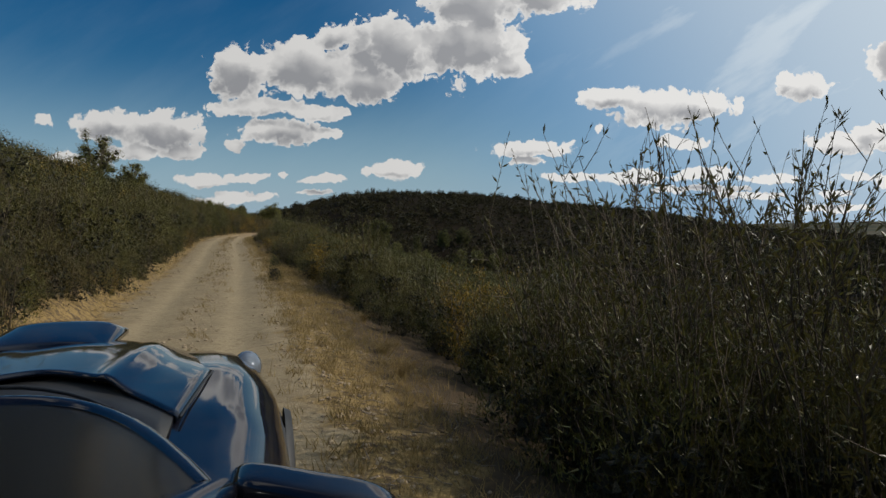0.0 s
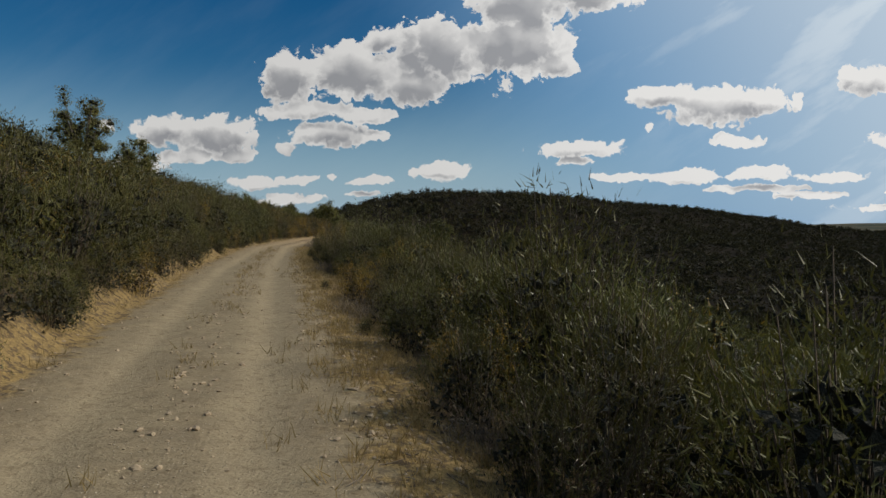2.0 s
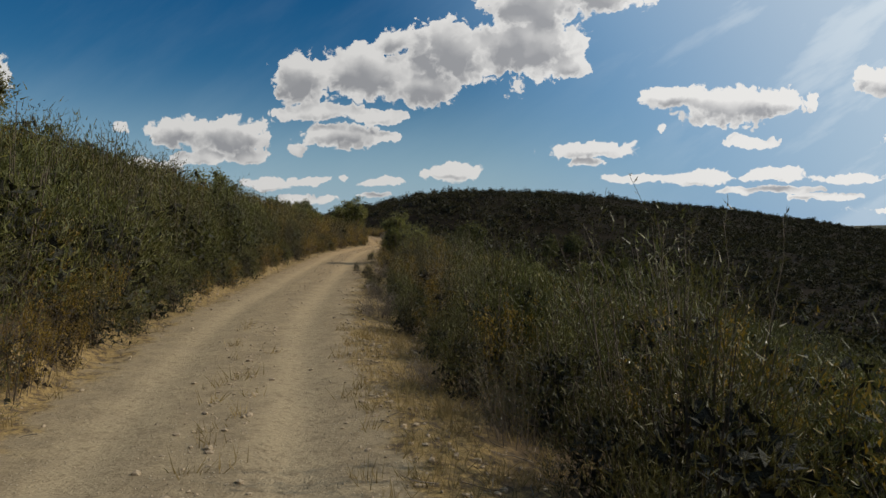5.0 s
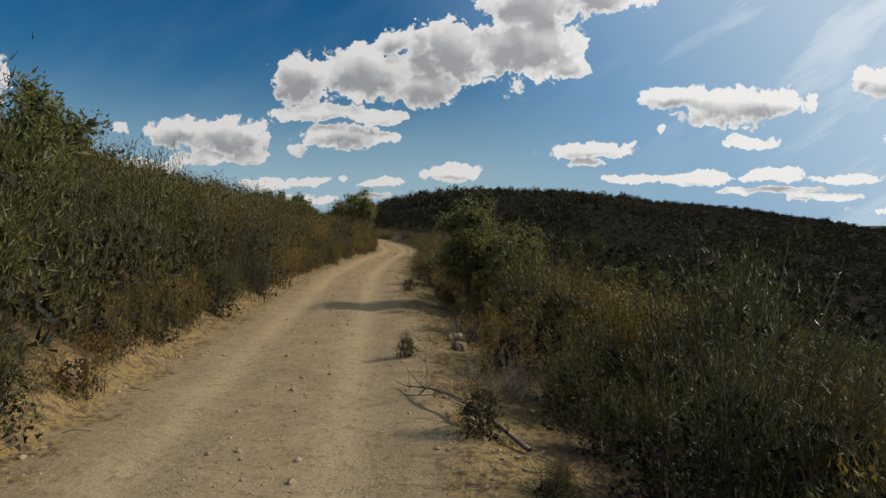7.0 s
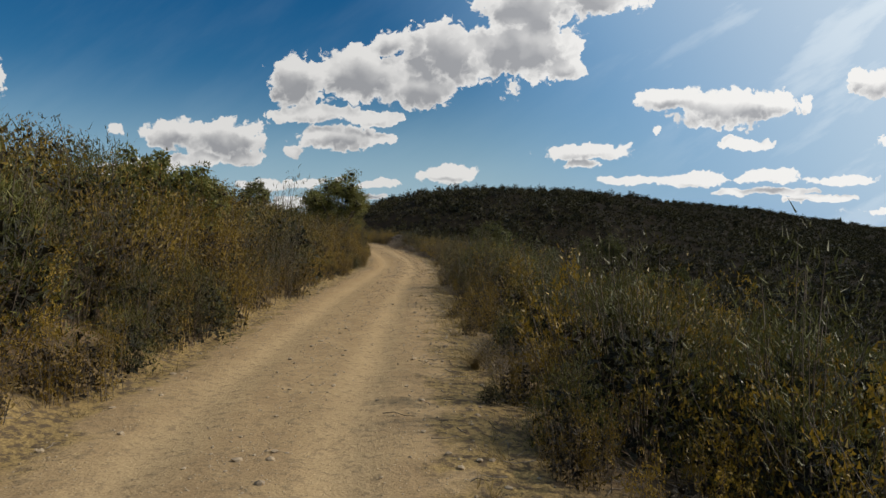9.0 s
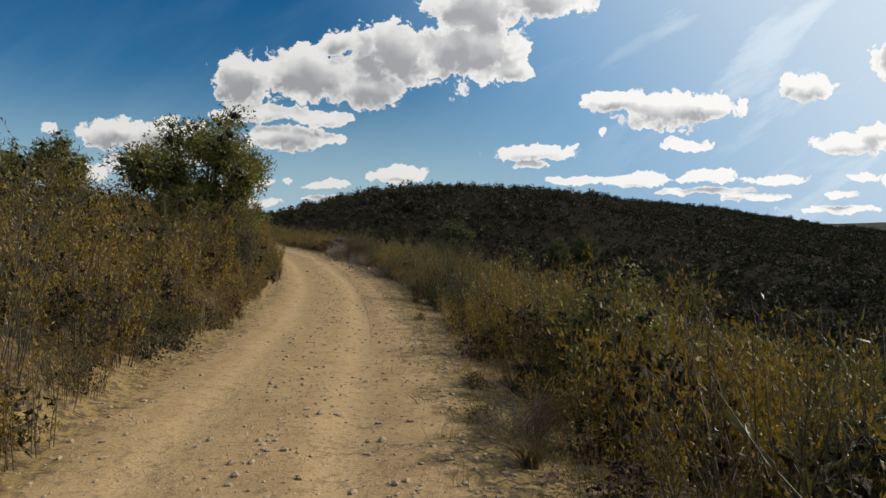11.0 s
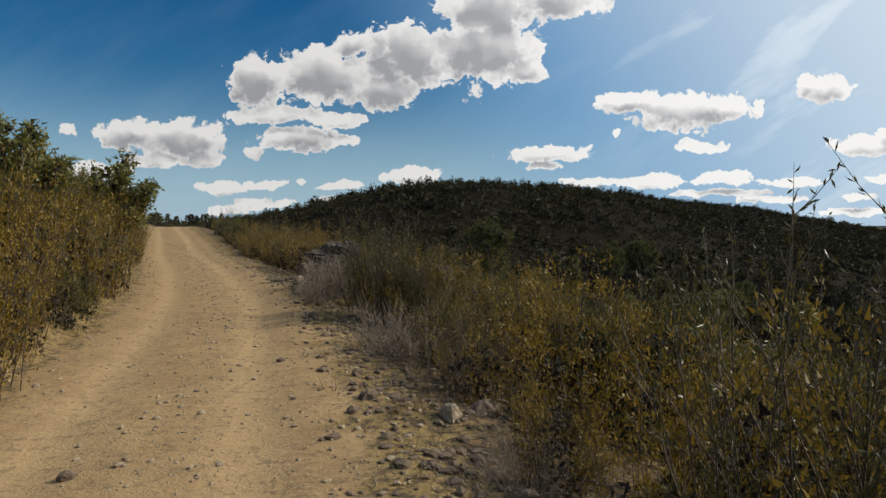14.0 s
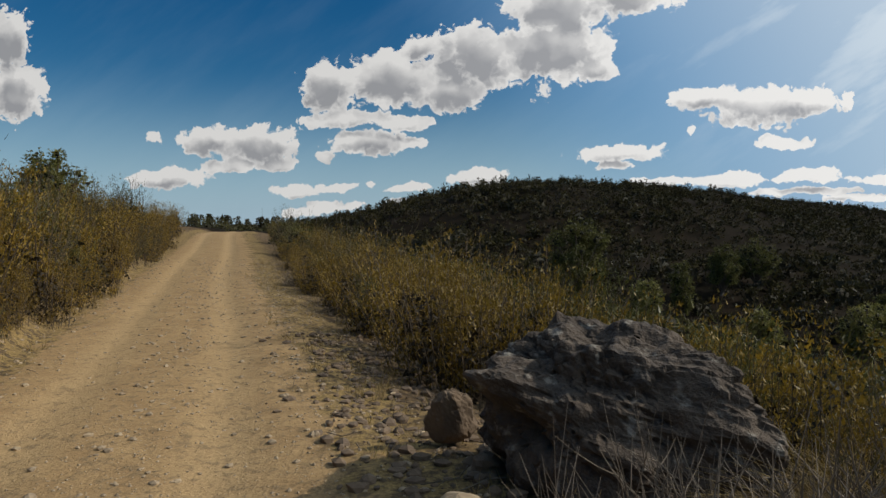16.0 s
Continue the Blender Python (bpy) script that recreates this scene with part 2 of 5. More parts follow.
def ground_material():
    m, t = material("earth")
    at = node(t, "ShaderNodeTexCoord").outputs["Object"]
    lat = node(t, "ShaderNodeAttribute", attribute_name="lat").outputs["Fac"]
    along = node(t, "ShaderNodeAttribute", attribute_name="along").outputs["Fac"]
    broad, mid, grain = fbm(t, at, 0.35, 4.0), fbm(t, at, 2.2, 5.0), fbm(t, at, 38.0, 4.0)
    speck = node(t, "ShaderNodeTexVoronoi", {"Vector": at, "Scale": 26.0, "Randomness": 1.0})
    wob = maths(t, "ADD", lat, maths(t, "MULTIPLY_ADD", mid, 1.5, -0.75))
    side = maths(t, "ABSOLUTE", wob)
    # road: pale tan where it starts, warmer further on
    warm = ramp(t, along, 40.0, 120.0)
    road_a = mix(t, warm, (0.34, 0.27, 0.165), (0.46, 0.305, 0.148))
    road_b = mix(t, warm, (0.26, 0.205, 0.13), (0.37, 0.238, 0.115))
    road = mix(t, ramp(t, mid, 0.3, 0.7), road_a, road_b)
    rut = maths(t, "SUBTRACT", 1.0, ramp(t, maths(t, "ABSOLUTE", maths(t, "SUBTRACT", maths(t, "ABSOLUTE", lat), 0.78)), 0.12, 0.5))
    road = mix(t, maths(t, "MULTIPLY", rut, 0.5), road, mix(t, warm, (0.40, 0.32, 0.20), (0.53, 0.365, 0.185)))
    stone = maths(t, "MULTIPLY", ramp(t, speck.outputs["Distance"], 0.28, 0.12), ramp(t, speck.outputs["Color"], 0.5, 0.7))
    road = mix(t, maths(t, "MULTIPLY", stone, maths(t, "SUBTRACT", 0.8, maths(t, "MULTIPLY", rut, 0.6))), road, (0.50, 0.43, 0.32))
    straw = mix(t, ramp(t, grain, 0.3, 0.7), (0.36, 0.25, 0.10), (0.23, 0.155, 0.065))
    soil = mix(t, ramp(t, mid, 0.35, 0.65), (0.105, 0.070, 0.040), (0.055, 0.040, 0.025))
    soil = mix(t, maths(t, "MULTIPLY", warm, 0.8), soil, mix(t, ramp(t, mid, 0.35, 0.65), (0.26, 0.175, 0.092), (0.15, 0.10, 0.058)))
    # ground under scrub: near-black, the shade between bushes put into its colour
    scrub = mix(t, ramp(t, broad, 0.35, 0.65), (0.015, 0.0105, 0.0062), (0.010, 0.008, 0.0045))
    litter = fbm(t, at, 9.0, 6.0, 0.7)
    straw = mix(t, ramp(t, litter, 0.45, 0.6), straw, (0.10, 0.072, 0.045))
    soil = mix(t, ramp(t, litter, 0.42, 0.6), soil, (0.055, 0.042, 0.028))
    road = mix(t, ramp(t, litter, 0.50, 0.64, 0.0, 0.6), road, (0.19, 0.138, 0.082))
    c = mix(t, ramp(t, side, 1.5, 1.9), road, straw)
    c = mix(t, ramp(t, side, 2.25, 2.95), c, soil)
    c = mix(t, ramp(t, grain, 0.2, 0.8, 0.0, 0.4), c, (0.09, 0.065, 0.04))
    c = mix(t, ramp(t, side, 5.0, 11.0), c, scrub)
    fields = mix(t, ramp(t, fbm(t, at, 0.004, 3.0), 0.45, 0.55), (0.075, 0.066, 0.042), (0.035, 0.040, 0.026))
    c = mix(t, ramp(t, along, 900.0, 1300.0), c, fields)
    h = maths(t, "ADD", maths(t, "MULTIPLY", grain, 0.6), maths(t, "ADD", maths(t, "MULTIPLY", stone, 0.8), maths(t, "MULTIPLY", litter, 1.6)))
    # lug prints of a tyre in the soft right-hand rut
    run = node(t, "ShaderNodeAttribute", attribute_name="run").outputs["Fac"]
    slant = maths(t, "ADD", run, maths(t, "MULTIPLY", maths(t, "ABSOLUTE", maths(t, "SUBTRACT", lat, 1.12)), 0.35))
    lugs = ramp(t, maths(t, "SINE", maths(t, "MULTIPLY", slant, 2 * math.pi / 0.16)), -0.2, 0.5)
    print_ = maths(t, "MULTIPLY", ramp(t, maths(t, "ABSOLUTE", maths(t, "SUBTRACT", lat, 1.12)), 0.17, 0.13),
                   maths(t, "MULTIPLY", ramp(t, run, 118.0, 124.0), ramp(t, run, 147.0, 141.0)))
    h = maths(t, "ADD", h, maths(t, "MULTIPLY", maths(t, "MULTIPLY", lugs, print_), 1.3))
    finish(t, principled(t, c, 0.95, Normal=bumped(t, h, 0.7, 0.02), Specular_IOR_Level=0.04).outputs[0])
    return m


EARTH = ground_material()
BARK = plain("bark", (0.10, 0.075, 0.055), (0.16, 0.125, 0.095), 0.9, 6.0, 60.0)
TWIG = plain("dark_twig", (0.065, 0.048, 0.032), (0.11, 0.08, 0.05), 0.85, 8.0, 60.0)
DEAD = plain("dry_twig", (0.23, 0.185, 0.135), (0.14, 0.108, 0.075), 0.9, 8.0, 60.0)
GREEN = leafy("broom_leaf", (0.070, 0.080, 0.017), (0.155, 0.146, 0.032), (0.105, 0.080, 0.022))
RUST = leafy("rust_leaf", (0.33, 0.205, 0.022), (0.25, 0.165, 0.022), (0.140, 0.098, 0.020), 0.34)
WILLOW = leafy("willow_leaf", (0.075, 0.080, 0.024), (0.135, 0.118, 0.034), (0.105, 0.082, 0.024), 0.26, 0.35)
POPLAR = leafy("poplar_leaf", (0.090, 0.098, 0.032), (0.145, 0.145, 0.048), (0.110, 0.100, 0.034), 0.25, 0.8, 0.1)
OAK = leafy("oak_leaf", (0.140, 0.148, 0.038), (0.235, 0.215, 0.055), (0.18, 0.155, 0.040), 0.32, 0.55)
FARLEAF = leafy("far_scrub_leaf", (0.040, 0.040, 0.015), (0.075, 0.066, 0.026), (0.062, 0.045, 0.021), 0.12, 0.9, 0.06)
STRAW = leafy("straw", (0.42, 0.30, 0.12), (0.30, 0.21, 0.085), (0.25, 0.19, 0.08), 0.45, 0.7)
CLOD = plain("brown_stone", (0.19, 0.132, 0.082), (0.12, 0.084, 0.055), 0.92, 5.0, 45.0, 0.5)
# leaf colours darkened to stand for the shade inside bushes and crowns
INNER_SHADE = plain("shaded_inner_leaf", (0.016, 0.016, 0.007), (0.027, 0.024, 0.010), 0.9, 9.0, 60.0, 0.8, 0.03)
RUST_SHADE = plain("shaded_inner_rust_leaf", (0.028, 0.020, 0.009), (0.048, 0.032, 0.013), 0.9, 9.0, 60.0, 0.8, 0.03)
STONE = plain("pale_stone", (0.38, 0.29, 0.18), (0.28, 0.21, 0.135), 0.9, 4.0, 50.0, 0.4)


# ---- the lie of the land ----
def value_noise(x, y, seed=0):
    """Smooth noise from 0 to 1 on a lattice of one metre."""
    xi, yi = np.floor(x), np.floor(y)
    fx, fy = x - xi, y - yi
    fx, fy = fx * fx * (3 - 2 * fx), fy * fy * (3 - 2 * fy)

    def lot(a, b):
        v = np.sin(a * 127.1 + b * 311.7 + seed * 74.7) * 43758.5453
        return v - np.floor(v)
    top = lot(xi, yi) * (1 - fx) + lot(xi + 1, yi) * fx
    low = lot(xi, yi + 1) * (1 - fx) + lot(xi + 1, yi + 1) * fx
    return top * (1 - fy) + low * fy


def rough(x, y, size, octaves=3, seed=0):
    """Noise of several sizes about 0, the largest as wide as size."""
    total, amp = 0.0, 1.0
    for k in range(octaves):
        total = total + amp * (value_noise(x / size, y / size, seed + k) - 0.5)
        size, amp = size * 0.5, amp * 0.5
    return total


def step(v, lo, hi):
    w = np.clip((v - lo) / (hi - lo), 0, 1)
    return w * w * (3 - 2 * w)


# the road's middle line: y, x, z
ROAD_Y = [-60, -20, -4.5, 8.1, 20, 31, 40.4, 50, 61, 70.2, 80, 92, 103.3, 113.2, 122.3, 130.8, 138.1, 147.1, 156, 164, 178, 193, 210, 230, 260, 330]
ROAD_X = [14.2, 2.4, -2.5, -6.37, -10.16, -13.9, -17.1, -20, -23.4, -25.2, -27.1, -29.3, -30.6, -31.65, -32.7, -34.25, -36.1, -38.9, -43.1, -47.3, -54.0, -61.5, -68, -72.5, -75, -76]
ROAD_Z = [0.4, 0.3, 0.25, 0.15, 0.2, 0.3, 0.46, 0.42, 0.37, 0.32, 0.27, 0.15, 0.04, -0.15, -0.36, -0.4, -0.4, -0.15, 0.03, 0.15, 0.75, 1.42, 1.6, 0.6, -1.0, -2.0]
fine_y = np.arange(-60, 331, 0.5)
soft_w = np.exp(-np.linspace(-2, 2, 21) ** 2)
soft_w /= soft_w.sum()


def softened(values):
    v = np.interp(fine_y, ROAD_Y, values)
    return np.convolve(np.pad(v, 10, mode="edge"), soft_w, "valid")


fine_x, fine_z = softened(ROAD_X), softened(ROAD_Z)
fine_cos = 1 / np.sqrt(1 + np.gradient(fine_x, fine_y) ** 2)


def road_x(y):
    return np.interp(y, fine_y, fine_x)


def road_z(y):
    return np.interp(y, fine_y, fine_z)


def aside(x, y):
    """How far a place lies to the right of the road's middle."""
    return (x - road_x(y)) * np.interp(y, fine_y, fine_cos)


RIDGE = [(-300, 600, -8, 90), (-190, 530, 3, 100), (-32.1, 465, 9.2, 138.6), (-32.9, 418.4, 18.8, 127.7), (37.7, 504.7, 19.9, 108.5), (225.6, 680.9, 9.3, 115.2), (349.9, 652.7, -8.9, 177.8), (700, 760, -16, 150)]


def hill(x, y):
    """The ridge across the valley: its height under a place, from the nearest stretch of its crest."""
    best = np.full(np.shape(x), -60.0)
    for (x0, y0, z0, w0), (x1, y1, z1, w1) in zip(RIDGE, RIDGE[1:]):
        dx, dy = x1 - x0, y1 - y0
        k = np.clip(((x - x0) * dx + (y - y0) * dy) / (dx * dx + dy * dy), 0, 1)
        d = np.hypot(x - x0 - k * dx, y - y0 - k * dy)
        top, wide = z0 + k * (z1 - z0), w0 + k * (w1 - w0)
        best = np.maximum(best, -22 + (top + 22) * np.exp(-(d / wide) ** 2))
    return best


def land(x, y):
    x, y = np.asarray(x, float), np.asarray(y, float)
    l, base = aside(x, y), road_z(y)
    # wheel ruts, loose middle, verges
    way_in = 1 - step(np.abs(l), 1.5, 2.2)
    z = base - 0.05 * np.exp(-((np.abs(l) - 0.82) / 0.27) ** 2) * way_in
    z = z + rough(x, y, 0.7, 3, 5) * (0.035 + 0.06 * step(np.abs(l), 1.4, 2.5)) + rough(x, y, 6, 3, 2) * (0.05 + 0.5 * step(np.abs(l), 2.5, 9))
    # right: a flat verge, then down into the valley
    r = np.maximum(l - 1.9, 0)
    drop = 0.16 * np.minimum(r, 1.2) + 0.31 * np.maximum(r - 1.2, 0)
    z = z - 26 * np.tanh(drop / 26)
    # left: a low cut bank, then the hillside, which levels out sooner further on
    q = np.maximum(-l - 1.8, 0)
    rise = np.interp(y, [0, 60, 105, 135, 170, 215], [0.50, 0.50, 0.42, 0.38, 0.32, 0.02])
    reach = np.interp(y, [0, 70, 110, 150, 200], [20, 18, 12, 8, 6])
    z = z + (np.interp(y, [45, 60], [0.34, 0.2]) + 0.25 * rough(x, y, 5, 2, 9)) * step(q, 0.05, 0.7) + rise * reach * np.tanh(np.maximum(q - 0.5, 0) / reach)
    z = z + 0.50 * np.exp(-((x + 36.5) / 1.6) ** 2 - ((y - 151.0) / 1.8) ** 2)
    h = hill(x, y) + rough(x, y, 40, 4, 3) * 3.5
    z = np.maximum(z, h)
    out = np.hypot(x + 20, y - 150)
    far = step(out, 700, 1500)
    hills = 60 * step(out, 2300, 3600) * np.maximum(0.35 + rough(x, y, 1400, 3, 8), 0)
    return z * (1 - far) + far * (-26 + hills)


def spread(parts):
    """Grid lines: (from, to, count) runs laid end to end."""
    return np.unique(np.concatenate([np.linspace(a, b, n) for a, b, n in parts]).round(4))


def mesh_of(name, verts, faces, mat, smooth=True, second=None, from_face=0):
    me = bpy.data.meshes.new(name)
    verts, faces = np.asarray(verts, np.float32).reshape(-1, 3), np.asarray(faces, np.int32)
    n, k = faces.shape
    me.vertices.add(len(verts))
    me.vertices.foreach_set("co", verts.ravel())
    me.loops.add(n * k)
    me.loops.foreach_set("vertex_index", faces.ravel())
    me.polygons.add(n)
    me.polygons.foreach_set("loop_start", np.arange(n, dtype=np.int32) * k)
    me.polygons.foreach_set("use_smooth", np.full(n, smooth))
    me.update(calc_edges=True)
    me.materials.append(mat)
    if second is not None:
        me.materials.append(second)
        which = np.zeros(n, np.int32)
        which[from_face:] = 1
        me.polygons.foreach_set("material_index", which)
    return me


def build_ground():
    ys = spread([(-4500, -600, 10), (-600, -40, 16), (-40, -10, 26), (-10, 170, 560), (170, 240, 80), (240, 640, 90), (640, 1500, 26), (1500, 4700, 40)])
    us = spread([(-4700, -900, 30), (-900, -200, 20), (-200, -24, 28), (-24, -5, 26), (-5, 5, 68), (5, 24, 28), (24, 200, 50), (200, 900, 44), (900, 4700, 30)])
    u, y = np.meshgrid(us, ys)
    x = road_x(y) + u
    z = land(x, y)
    i = np.arange(len(ys) * len(us)).reshape(len(ys), len(us))
    faces = np.stack([i[:-1, :-1], i[:-1, 1:], i[1:, 1:], i[1:, :-1]], -1).reshape(-1, 4)
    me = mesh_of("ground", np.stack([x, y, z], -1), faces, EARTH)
    l = aside(x, y)
    l = l + np.where(l < 0, -1, 1) * 30 * step(y, 200, 212)   # past the crest the track is lost from sight
    for name, values in (("lat", l), ("along", np.hypot(x + 20, y)), ("run", y / np.interp(y, fine_y, fine_cos))):
        a = me.attributes.new(name, "FLOAT", "POINT")
        a.data.foreach_set("value", values.astype(np.float32).ravel())
    return tagged(new("ground", me), "stony tan dirt track between scrub-covered slopes", "ground", kind="structure")


build_ground()


# ---- plants ----
def tubes(lines, radii, sides=3):
    """Tapered stems along lines (count, points, 3)."""
    s, n, _ = lines.shape
    run = np.gradient(lines, axis=1)
    run /= np.linalg.norm(run, axis=2, keepdims=True) + 1e-9
    a = np.cross(run, np.array([0.31, 0.87, 0.38]))
    a /= np.linalg.norm(a, axis=2, keepdims=True) + 1e-9
    b = np.cross(run, a)
    ang = np.arange(sides) * 2 * math.pi / sides
    ring = lines[:, :, None] + radii[:, :, None, None] * (np.cos(ang)[:, None] * a[:, :, None] + np.sin(ang)[:, None] * b[:, :, None])
    i = np.arange(s * n * sides).reshape(s, n, sides)
    j = np.roll(i, -1, axis=2)
    faces = np.stack([i[:, :-1], j[:, :-1], j[:, 1:], i[:, 1:]], -1).reshape(-1, 4)
    return ring.reshape(-1, 3), faces


def blades(at, out, length, width, rng, fold=0.25, folded=False):
    """Leaves from the places at, along out: pointed slips, or folded lozenges for those seen close to."""
    n = len(at)
    out = out / (np.linalg.norm(out, axis=1, keepdims=True) + 1e-9)
    across = np.cross(out, rng.normal(size=(n, 3)))
    across /= np.linalg.norm(across, axis=1, keepdims=True) + 1e-9
    le, wi = np.broadcast_to(length, n)[:, None], np.broadcast_to(width, n)[:, None]
    if not folded:
        v = np.stack([at - across * wi * 0.5, at + across * wi * 0.5, at + out * le], 1)
        return v.reshape(-1, 3), np.arange(n * 3).reshape(n, 3)
    mid = at + out * le * 0.5 + np.cross(out, across) * wi * fold
    v = np.stack([at, mid - across * wi * 0.5, at + out * le, mid + across * wi * 0.5], 1)
    return v.reshape(-1, 3), np.arange(n * 4).reshape(n, 4)


def sprays(rng, count, height, splay, spread_r, points=6, wander=0.12):
    """Stems that rise from a patch of ground, lean out and waver."""
    az = rng.uniform(0, 2 * math.pi, count)
    r0 = spread_r * np.sqrt(rng.uniform(0, 1, count))
    base = np.stack([r0 * np.cos(az), r0 * np.sin(az), np.full(count, -0.08)], 1)
    lean = rng.uniform(0.05, 1, count) * splay
    az2 = az + rng.normal(0, 0.5, count)
    ln = height * rng.uniform(0.55, 1.0, count)
    t = np.linspace(0, 1, points)[None, :]
    bend = lean[:, None] * (0.6 + 0.5 * t)
    dirs = np.stack([np.sin(bend) * np.cos(az2)[:, None], np.sin(bend) * np.sin(az2)[:, None], np.cos(bend)], -1)
    lines = base[:, None] + dirs * (t * ln[:, None])[..., None]
    lines = lines + np.cumsum(rng.normal(0, wander, lines.shape) * t[..., None], axis=1) * (ln / points)[:, None, None]
    return lines, ln


def twigs(rng, lines, per, length, lo=0.3, hi=0.95, points=4, up=0.5):
    """Side shoots off stems."""
    s, n, _ = lines.shape
    pick = np.repeat(np.arange(s), per)
    t = rng.uniform(lo, hi, len(pick)) * (n - 1)
    k = np.minimum(t.astype(int), n - 2)
    f = (t - k)[:, None]
    start = lines[pick, k] * (1 - f) + lines[pick, k + 1] * f
    out = lines[pick, k + 1] - lines[pick, k]
    out = out / (np.linalg.norm(out, axis=1, keepdims=True) + 1e-9) * up + rng.normal(0, 0.55, start.shape)
    out /= np.linalg.norm(out, axis=1, keepdims=True) + 1e-9
    ln = length * rng.uniform(0.5, 1.2, len(pick))
    tt = np.linspace(0, 1, points)[None, :, None]
    res = start[:, None] + out[:, None] * tt * ln[:, None, None]
    res[:, :, 2] += (tt[..., 0] ** 2) * ln[:, None] * 0.25
    return res


def along(rng, lines, count, lo=0.2, hi=1.0):
    """Places on stems and the way that the stems run there."""
    s, n, _ = lines.shape
    pick = rng.integers(0, s, count)
    t = rng.uniform(lo, hi, count) * (n - 1)
    k = np.minimum(t.astype(int), n - 2)
    f = (t - k)[:, None]
    run = lines[pick, k + 1] - lines[pick, k]
    return lines[pick, k] * (1 - f) + lines[pick, k + 1] * f, run / (np.linalg.norm(run, axis=1, keepdims=True) + 1e-9)


def taper(lines, r0, r1):
    return np.broadcast_to(np.linspace(r0, r1, lines.shape[1])[None], lines.shape[:2])


def merged(pairs):
    vs, fs, n = [], [], 0
    for v, f in pairs:
        vs.append(v)
        fs.append(f + n)
        n += len(v)
    return np.concatenate(vs), np.concatenate(fs)


def lump(az, seed):
    """How far a heap bulges out to each side."""
    return 1 + 0.20 * np.sin(2 * az + seed) + 0.14 * np.sin(3 * az + 2.1 * seed) + 0.10 * np.sin(5 * az + 3.3 * seed)


def dome(rng, n, radius, height, seed):
    """Places in the outer shell of a lumpy heap and the way out of it."""
    f = rng.uniform(0.0, 1, n) ** 0.75
    az = rng.uniform(0, 2 * math.pi, n)
    shell = rng.uniform(0.62, 1.1, n)
    r = radius * np.sqrt(np.maximum(1 - f ** 2.4, 0.02)) * lump(az, seed) * shell
    at = np.stack([r * np.cos(az), r * np.sin(az), f * height * (0.85 + 0.15 * lump(az + 1, seed * 1.7)) * shell], 1)
    out = np.stack([np.cos(az) * r / radius, np.sin(az) * r / radius, 0.3 + f], 1)
    return at, out / np.linalg.norm(out, axis=1, keepdims=True)


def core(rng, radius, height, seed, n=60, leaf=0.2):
    """The dense inside of a heap: broad sprays at all angles, dark in place of shade."""
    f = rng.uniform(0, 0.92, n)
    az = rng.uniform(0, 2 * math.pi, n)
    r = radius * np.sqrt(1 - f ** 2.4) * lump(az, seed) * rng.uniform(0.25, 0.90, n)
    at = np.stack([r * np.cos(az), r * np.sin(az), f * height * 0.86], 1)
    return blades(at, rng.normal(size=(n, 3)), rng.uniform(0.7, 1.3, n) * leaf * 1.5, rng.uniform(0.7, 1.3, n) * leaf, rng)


def stems_to(rng, tips, r0):
    t = np.linspace(0, 1, 4)
    foot = tips * np.array([0.22, 0.22, 0]) + np.array([0, 0, -0.06])
    lines = foot[:, None] * (1 - t)[None, :, None] + tips[:, None] * t[None, :, None]
    lines[:, 1:3, :2] += tips[:, None, :2] * np.array([0.1, 0.06])[None, :, None]
    return tubes(lines, taper(lines, r0, 0.003))


def tufts(rng, at, out, each, long, wide, loose, up):
    """Small bunches of leaves round the places given."""
    n = len(at) * each
    base = np.repeat(at, each, 0) + rng.normal(0, loose * 0.5, (n, 3))
    way_out = np.repeat(out, each, 0) * 0.7 + rng.normal(0, 0.5, (n, 3)) + np.array([0, 0, up])
    return blades(base, way_out, rng.uniform(*long, n), rng.uniform(*wide, n), rng)


